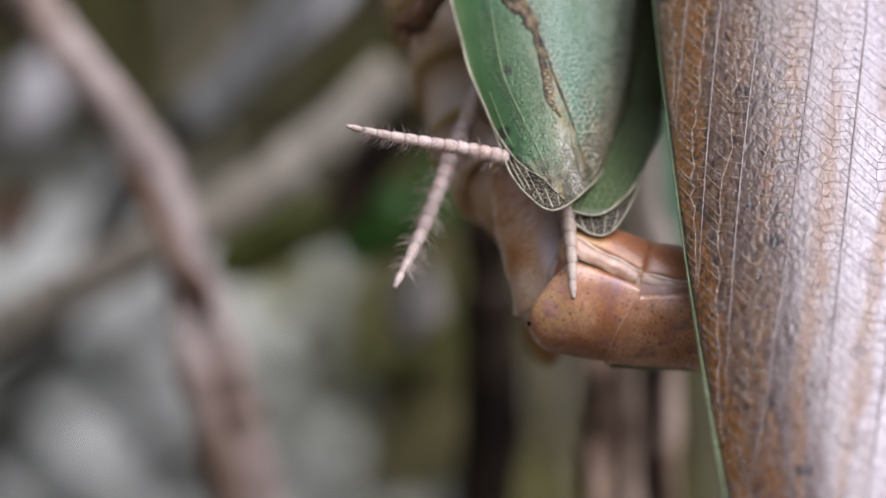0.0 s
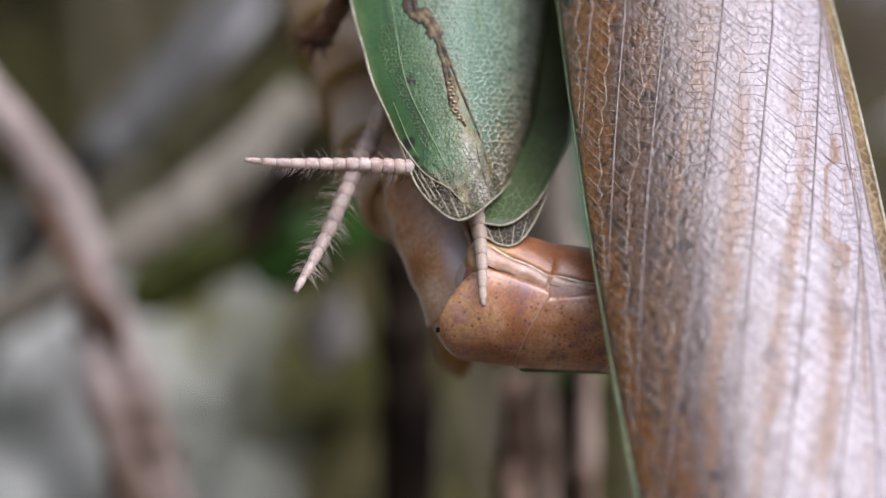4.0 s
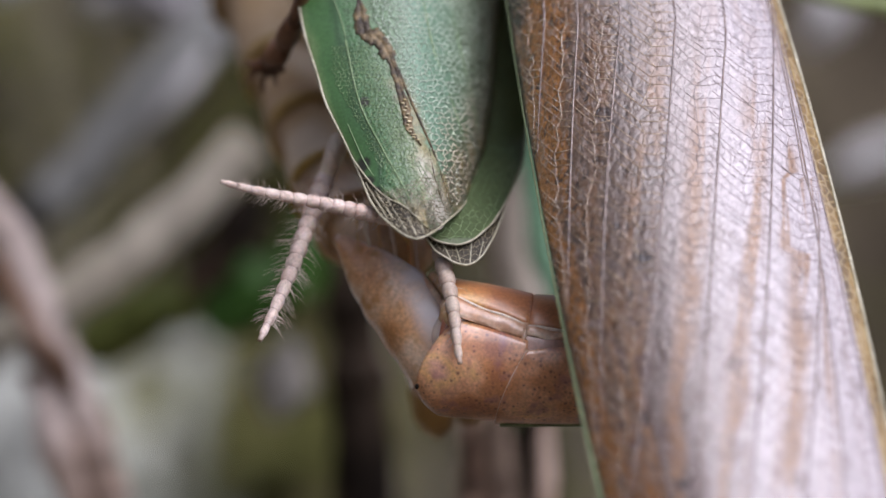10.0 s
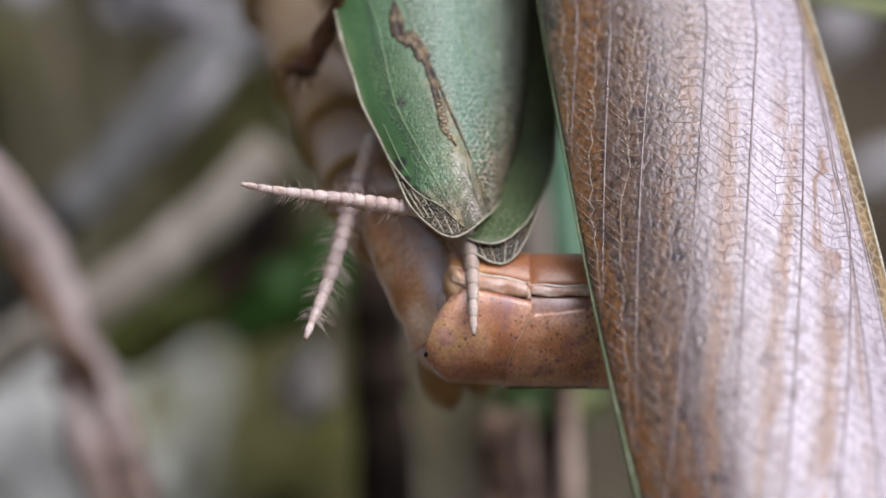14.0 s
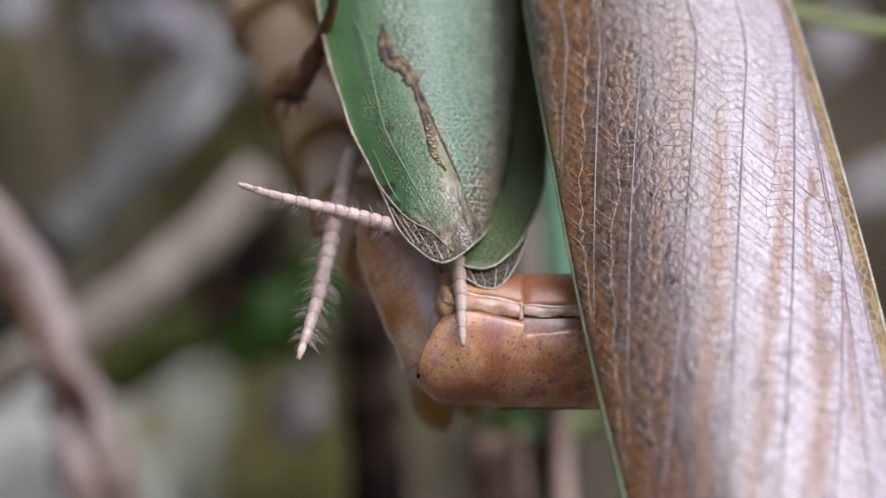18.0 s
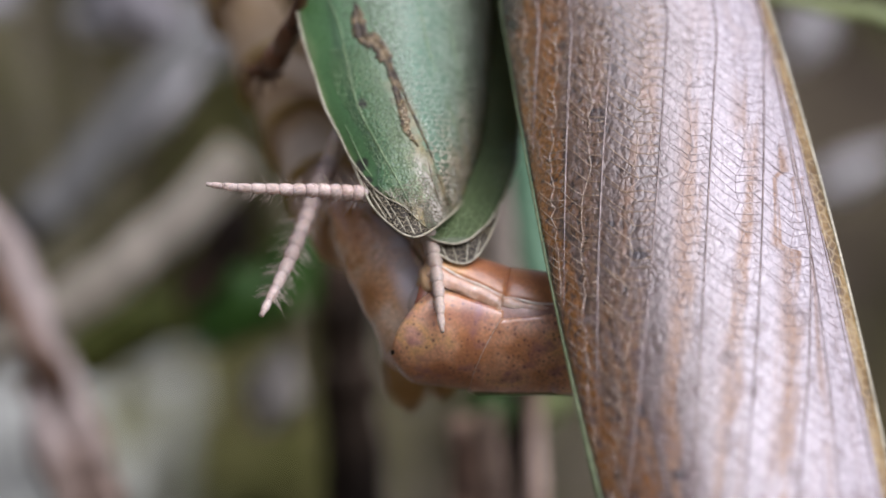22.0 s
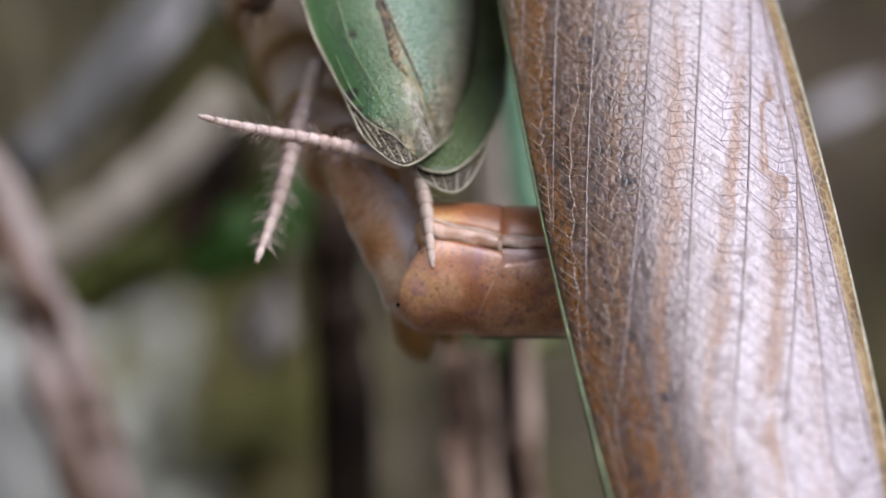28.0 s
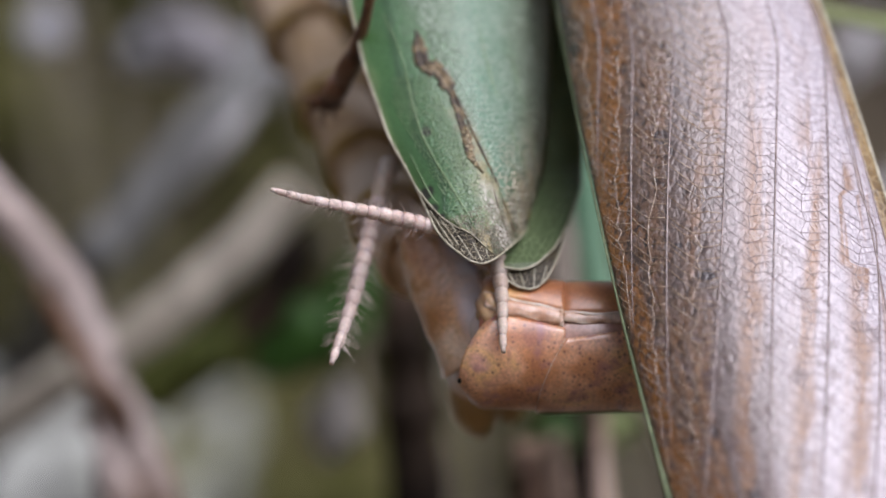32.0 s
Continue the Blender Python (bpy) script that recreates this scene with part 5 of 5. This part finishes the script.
rod_plant("stem", "very dark brown upright stem behind the mantises", "stem", DARK_STEM,
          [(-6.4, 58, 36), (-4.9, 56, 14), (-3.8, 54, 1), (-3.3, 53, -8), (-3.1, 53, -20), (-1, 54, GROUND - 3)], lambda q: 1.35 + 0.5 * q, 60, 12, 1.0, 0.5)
rod_plant("straw", "pinkish-brown broken straw behind the mantises", "grass stalk", PINK_STEM,
          [(3.1, 38, -9.0), (3.2, 38, -11), (3.3, 38, -14), (3.3, 38, -20), (5, 36, -60), (7, 34, GROUND - 3)], lambda q: 0.75 + 0.3 * q, 70, 12, 0.8, 0.4)
rod_plant("straw", "pale beige broken straw behind the mantises", "grass stalk", BEIGE_PATCHY,
          [(4.7, 40, -8.8), (4.8, 40, -11.5), (4.9, 40, -14), (5.2, 40, -20), (8, 38, -60), (10, 36, GROUND - 3)], lambda q: 0.65 + 0.3 * q, 60, 10, 0.7, 0.4)
rod_plant("straw", "grey-brown dry straw behind the mantises", "grass stalk", PINK_STEM,
          [(7.3, 39, -7.5), (7.35, 39, -9), (7.4, 39, -13), (7.8, 39, -20), (12, 38, -60), (14, 36, GROUND - 3)], lambda q: 0.36 + 0.3 * q, 60, 10, 0.7, 0.3)
# added dark stem, stands in for a shaded gap beside the straws
rod_plant("stem", "very dark brown upright stem behind the mantises", "stem", DARK_STEM,
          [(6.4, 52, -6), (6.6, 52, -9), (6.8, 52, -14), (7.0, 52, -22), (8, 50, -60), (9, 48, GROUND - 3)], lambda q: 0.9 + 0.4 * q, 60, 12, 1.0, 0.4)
rod_plant("dry_blade", "pale beige dry grass blade behind the wings", "grass blade", BEIGE,
          [(4.0, 40, 44), (4.6, 40, 13.3), (5.1, 40, 2.2), (6.0, 40, -2.8), (12, 40, -10), (17, 40, -40), (19, 42, GROUND - 3)], lambda q: 1.05 + 0.2 * q, 60, 10, 0.4)
rod_plant("grass_blade", "narrow bluish-green grass blade behind the wings", "grass blade", BLADE_TEAL,
          [(5.9, 37, 44), (6.3, 37, 13.3), (6.9, 37, 3.3), (8.3, 37, -2.8), (15, 37, -15), (18, 38, -40), (20, 40, GROUND - 3)], lambda q: 0.85 + 0.25 * q, 60, 10, 0.35)
rod_plant("grass_blade", "thin pale green grass blade bending over", "grass blade", BLADE_PALE,
          [(8, 28, 16.2), (14, 28, 14.9), (20.1, 28, 13.5), (23.1, 28, 12.8), (26, 28, 12.1), (31, 29, 8), (36, 32, -30), (38, 35, GROUND - 3)], lambda q: 0.32 + 0.3 * q, 70, 10, 0.5)
leaf("leaf", "soft green leaf deep in the thicket", LEAF_GREEN, (-9.7, 55, -3.2), 6.5, 4.6, 10, 50, 20, 1)
leaf("leaf", "soft green leaf deep in the thicket", LEAF_GREEN, (-6.6, 66, -0.6), 7, 4.2, -10, 35, 10, 2)
leaf("leaf", "mossy green withered leaf under the straw", MOSS, (-18.0, 64, -5.0), 8, 4.2, 0, 58, 10, 22)
leaf("leaf", "mossy green withered leaf under the straw", MOSS, (-14.2, 66, -3.4), 6, 3.4, 0, 62, 10, 24)
leaf("leaf", "olive brown withered leaf above the straw", OLIVE_LEAF, (-13.2, 76, 6.6), 8, 3.0, 0, 48, 10, 25)
# dark leaf shape added to fill a dark spot beside the straw
leaf("dead_leaf", "dark curled leaf shape beside the straw", DARK_STEM, (-11.2, 52, 0.2), 8, 2.8, 0, 34, 0, 23, 0.5)
leaf("leaf", "small green leaf under the abdomen", LEAF_GREEN, (4.8, 44, -9.2), 3.6, 2.8, 0, 70, 0, 21)
leaf("leaf", "small yellow-green leaf under the abdomen", BLADE_PALE, (8.6, 46, -8.8), 3.0, 2.0, 0, 60, 0, 26)
leaf("dead_leaf", "crumpled whitish dry leaf", WHITE_LEAF, (30.3, 100, 16.7), 6, 3.4, 10, 30, 20, 4, 0.8)
leaf("dead_leaf", "crumpled whitish dry leaf", WHITE_LEAF, (33.6, 100, 6.5), 8, 2.6, 10, 65, 20, 5, 0.8)
leaf("dead_leaf", "broad lilac-grey dry leaf spread above the grey blade", LILAC_LEAF, (-17.2, 82, 16.9), 11.5, 4.4, -15, -64, 0, 31, 0.4)
leaf("dead_leaf", "pale crumpled dry leaf caught high in the stalks", PALE_BLUE, (-14.4, 90, 15.8), 4.6, 3.6, -35, 28, 0, 7, 0.9)
leaf("dead_leaf", "curled silvery dry leaf edge", WHITE_LEAF, (-11.6, 72, 14.6), 4.6, 1.2, 0, 14, 0, 9, 0.9)
leaf("dead_leaf", "pale bluish-grey curled dry leaf hanging high", PALE_BLUE, (-20.2, 100, 19.2), 7, 4.4, -35, 66, 0, 8, 0.6)
leaf("dead_leaf", "pale bluish-grey curled dry leaf hanging high", PALE_BLUE, (-29.8, 100, 20.8), 5, 3.6, -35, 20, 0, 10, 0.5)
leaf("dead_leaf", "pale taupe dry leaf low in the thicket", TAUPE_LEAF, (-8.2, 60, -8.2), 5.4, 3.6, 0, 12, 0, 11, 0.4)
leaf("dead_leaf", "pale bluish dry leaf hanging deep in the thicket", WHITE_LEAF, (-39, 100, 3.0), 8, 4.6, 0, 15, 0, 13, 0.5)
leaf("dead_leaf", "reddish-brown dry leaf among grey stalks", KNOT, (-37.2, 80, -5.4), 5, 3.0, 0, 20, 0, 14, 0.5)


def thicket():
    """Leaves and stalks that fill the depth behind; uneven patches, toned and thinned by place in the camera's view."""
    kinds = (("dead_leaves", "greyish-brown dead leaves filling the thicket", DEAD_LEAF), ("olive_leaves", "dark olive withered leaves in shade", OLIVE_LEAF),
             ("grey_leaves", "grey-green dry leaves low in the thicket", PALE_LITTER),
             ("pale_leaves", "pale grey dead leaves at the lower left of the view", PALER_LITTER))
    rnd = random.Random(12)
    pools = {k[0]: [] for k in kinds}
    base = [leaf_shape(1.0, 0.5, 0.5, s) for s in range(4)]
    base = [([(x, y, z) for x, y, z in v[:105]], [q for q in f if max(q) < 105]) for v, f in base]
    for i in range(6000):
        y = rnd.uniform(170, 640)
        spread = 0.3 * (y + 160)
        x = rnd.uniform(-spread, spread) * 1.5
        z = ground_z(x, y) + rnd.uniform(0, 1) ** 2 * 45 + 2
        size = rnd.uniform(9, 22)
        if x * 160 / (y + 160) > 8 and rnd.random() < 0.6:
            continue
        m = Matrix.Translation((x, y, z)) @ Euler((rnd.uniform(-2.4, -0.5), rnd.uniform(-0.7, 0.7), rnd.uniform(0, 6.28))).to_matrix().to_4x4() @ Matrix.Scale(size, 4)
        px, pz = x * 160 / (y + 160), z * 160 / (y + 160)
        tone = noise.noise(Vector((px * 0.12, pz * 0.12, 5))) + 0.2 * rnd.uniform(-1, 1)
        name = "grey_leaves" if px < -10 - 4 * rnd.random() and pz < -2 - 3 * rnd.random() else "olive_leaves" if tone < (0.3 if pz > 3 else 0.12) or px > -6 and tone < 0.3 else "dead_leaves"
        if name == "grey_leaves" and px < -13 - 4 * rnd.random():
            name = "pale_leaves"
        pools[name].append(turned(base[i % 4], m))
    # leaves set over the lower left of the view; some hang clear of the bank
    for i in range(6500):
        y = rnd.uniform(170, 460)
        k = (y + 160) / 160
        x, z = rnd.uniform(-36, -2) * k, rnd.uniform(-26, -6) * k
        if ground_z(x, y) > -7 * k:
            continue
        m = Matrix.Translation((x, y, max(z, ground_z(x, y) + 2))) @ Euler((rnd.uniform(-1.5, -0.6), rnd.uniform(-0.7, 0.7), rnd.uniform(-1.2, 1.2))).to_matrix().to_4x4() @ Matrix.Scale(rnd.uniform(9, 20), 4)
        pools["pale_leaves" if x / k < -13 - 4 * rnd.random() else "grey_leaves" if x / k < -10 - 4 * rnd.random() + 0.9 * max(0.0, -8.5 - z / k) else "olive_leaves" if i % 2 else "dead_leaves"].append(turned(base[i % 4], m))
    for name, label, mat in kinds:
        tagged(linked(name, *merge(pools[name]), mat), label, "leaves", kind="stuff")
    stalks = []
    for i in range(40):
        y = rnd.uniform(180, 520)
        spread = 0.3 * (y + 160)
        x = rnd.uniform(-spread, spread)
        top = rnd.uniform(-20, 200)
        lean = rnd.uniform(-90, 90)
        stalks.append(tube([(x + lean, y, top), (x + lean * 0.4, y + 5, (top + GROUND) / 2), (x, y + 8, GROUND - 3)], lambda q: 0.9 + 0.6 * q, 10, 6))
    tagged(linked("dry_grass", *merge(stalks), DRY_GRASS), "dry straw stalks standing in the thicket", "grass", kind="stuff")


thicket()


# ---- what moves: breathing abdomen, opening flap, waving tails (seconds, x, z in mm, turn in degrees) ----
ABDOMEN_WAY = [(0, -0.54, -5.06, 16.8), (1, -0.53, -5.02, 15.3), (2, -0.48, -4.76, 11.7), (3, -0.57, -4.69, 13.9), (6, -0.22, -5.39, 18.9),
               (7, 0.36, -5.85, 19.9), (8, 0.12, -6.05, 0.1), (9, -0.28, -5.74, -2.5), (10, 0.33, -6.4, 12.1), (10.5, 0.46, -6.59, 11.3),
               (11, -0.3, -6.33, 6.1), (12, -0.71, -5.5, -1.8), (13, -0.79, -5.17, -0.1), (14, -0.86, -5.07, 2.0), (17, -0.89, -5.15, 1.3),
               (18, -0.8, -4.86, 2.4), (19, -0.71, -4.86, 12.6), (20, -0.66, -5.03, 18.6), (21, -0.57, -4.97, 18.7), (22, -0.69, -4.96, 17.2),
               (23, -0.52, -4.84, 19.5), (24, -0.57, -5.07, 19.6), (27, 0.04, -5.5, 19.3), (28, -0.02, -6.1, 3.6), (29, -0.43, -5.83, -4.3),
               (30, -0.95, -5.64, -5.8), (31, -0.85, -5.17, 4.3), (32, -0.82, -5.05, 5.6)]
FLAP_RISE = {0: 64, 1: 62, 2: 60, 3: 58, 6: 54, 7: 37, 8: 50, 9: 56, 10: 47, 10.5: 49, 11: 53, 12: 58, 13: 56, 14: 56, 17: 60, 18: 58, 19: 60,
             20: 60, 21: 57, 22: 55, 23: 56, 24: 56, 27: 45, 28: 54, 29: 57, 30: 58, 31: 60, 32: 60}
LONG_WAY = [(0, -1.65, 2.47, 9.7), (1, -1.6, 2.41, 6.0), (2, -1.7, 2.58, 3.6), (3, -1.72, 2.56, 1.9), (6, -1.3, 2.36, 4.0), (7, -1.03, 1.63, 7.6),
            (8, -1.49, 1.01, 10.0), (9, -1.64, 1.03, 12.5), (10, -0.94, 1.19, 12.7), (10.5, -0.71, 0.44, 3.3), (11, -1.14, -0.17, -2.1),
            (12, -1.21, 0.42, 3.7), (13, -1.31, 0.87, 2.1), (14, -1.65, 1.57, 8.6), (17, -1.59, 1.51, 14.5), (18, -1.5, 1.82, 15.9),
            (19, -1.5, 2.06, 9.0), (20, -1.4, 2.24, 7.6), (21, -1.36, 2.27, 4.3), (22, -1.47, 2.25, 3.7), (23, -1.42, 2.38, 1.8),
            (24, -1.34, 2.28, 3.7), (27, -1.28, 2.2, 6.3), (28, -1.62, 1.01, 12.8), (29, -1.52, 0.57, 11.1), (30, -1.8, 0.83, 12.3),
            (31, -1.63, 1.78, 17.2), (32, -1.76, 2.03, 14.6)]
HAIRY_WAY = [(0, -3.93, 3.93, -69.9), (1, -3.68, 4.08, -66.8), (2, -3.99, 4.26, -68.2), (3, -3.68, 4.19, -66.2), (6, -3.98, 4.39, -68.2),
             (7, -3.83, 3.82, -67.3), (8, -3.97, 3.73, -69.9), (9, -3.77, 3.33, -70.7), (10, -3.85, 3.28, -69.8), (10.5, -3.83, 3.58, -68.6),
             (11, -4.01, 3.13, -72.9), (12, -3.99, 2.93, -75.2), (13, -4.05, 2.92, -76.7), (14, -3.81, 3.36, -72.3), (17, -4.01, 3.47, -74.4),
             (18, -4.2, 3.78, -76.1), (19, -3.88, 3.97, -71.6), (20, -3.9, 4.19, -71.7), (21, -3.64, 4.2, -69.6), (22, -3.5, 4.19, -67.5),
             (23, -3.75, 4.21, -68.8), (24, -3.8, 4.23, -70.7), (27, -3.57, 4.3, -66.3), (28, -4.19, 3.68, -73.7), (29, -3.89, 2.52, -77.1),
             (30, -4.38, 2.67, -79.2), (31, -4.01, 3.38, -72.6), (32, -4.29, 3.65, -73.6)]
# tip of the short tail
SMALL_WAY = [(0, 1.63, -3.62, -99.4), (1, 1.68, -3.73, -98.6), (2, 1.77, -3.42, -100.1), (3, 1.63, -3.38, -97.3), (6, 2.0, -3.9, -101),
             (7, 2.4, -4.2, -103), (8, 2.1, -4.6, -101), (9, 1.75, -4.6, -98), (10, 2.45, -5.2, -101.0), (10.5, 2.6, -5.4, -102.2), (11, 1.74, -5.2, -96.0),
             (12, 1.65, -4.59, -95.9), (13, 1.59, -4.24, -96.4), (14, 1.48, -4.03, -94.6), (17, 1.21, -3.58, -93.2), (18, 1.4, -3.38, -95.7),
             (19, 1.54, -3.56, -97.6), (20, 1.7, -4.01, -97.8), (21, 1.82, -4.0, -99.1), (22, 1.77, -3.91, -98.8), (23, 1.86, -3.83, -99.6),
             (24, 1.83, -4.05, -98.7), (27, 2.03, -3.98, -102.1), (28, 1.76, -4.3, -99.0), (29, 1.63, -4.49, -99.3), (30, 1.59, -4.57, -97.4),
             (31, 1.44, -3.88, -94.8), (32, 1.39, -3.68, -93.2)]


def carried(x, z, turn, px, pz):
    """Where a point of a turned part comes to lie."""
    c, q = math.cos(radians(turn)), math.sin(radians(turn))
    return x + px * c + pz * q, z - px * q + pz * c


def about(x, z, turn, px, pz):
    """Origin of a part turned so that its point (px, pz) lies at (x, z)."""
    c, q = math.cos(radians(turn)), math.sin(radians(turn))
    return x - px * c - pz * q, z + px * q - pz * c


def motions():
    flaps, backs, lower, rears, rear_backs = [], [], [], [], []
    for t, x, z, turn in ABDOMEN_WAY:
        low = 0.4 * turn
        lower.append((t, pose(x * MM, 0, z * MM, 0, low, 0)))
        rx, rz = about(*carried(x, z, low, 3.6, 1.0), 0.05 * turn, 3.6, 1.0)
        rears.append((t, pose(rx * MM, 0, rz * MM, 0, 0.05 * turn, 0)))
        tip = 0.9 * turn
        bx, bz = about(*carried(x, z, low, 3.5, 3.2), tip, 3.5, 3.2)
        backs.append((t, pose(bx * MM, 0, bz * MM, 0, tip, 0)))
        kx, kz = about(*carried(bx, bz, tip, 4.7, 3.2), 0.5 * turn, 4.7, 3.2)
        rear_backs.append((t, pose(kx * MM, 0, kz * MM, 0, 0.5 * turn, 0)))
        hx, hz = carried(x, z, low, 0.9, 1.9)
        flaps.append((t, pose(hx * MM, 0, hz * MM, 0, FLAP_RISE[t], 0)))
    walk(abdomen, lower)
    walk(abdomen_rear, rears)
    walk(abdomen_back, backs)
    walk(back_rear, rear_backs)
    walk(flap, flaps)
    walk(cercus_long, [(t, pose(x * MM, 2.3 * MM, (z + 0.12) * MM, 0, turn, 0)) for t, x, z, turn in LONG_WAY])
    walk(cercus_hairy, [(t, pose(x * MM, 7.6 * MM, z * MM, 0, turn, 0)) for t, x, z, turn in HAIRY_WAY])
    walk(cercus_small, [(t, pose((x + 5.2 * math.cos(radians(turn))) * MM, 4.3 * MM, (z - 5.2 * math.sin(radians(turn))) * MM, 0, turn, 0))
                        for t, x, z, turn in SMALL_WAY])


motions()
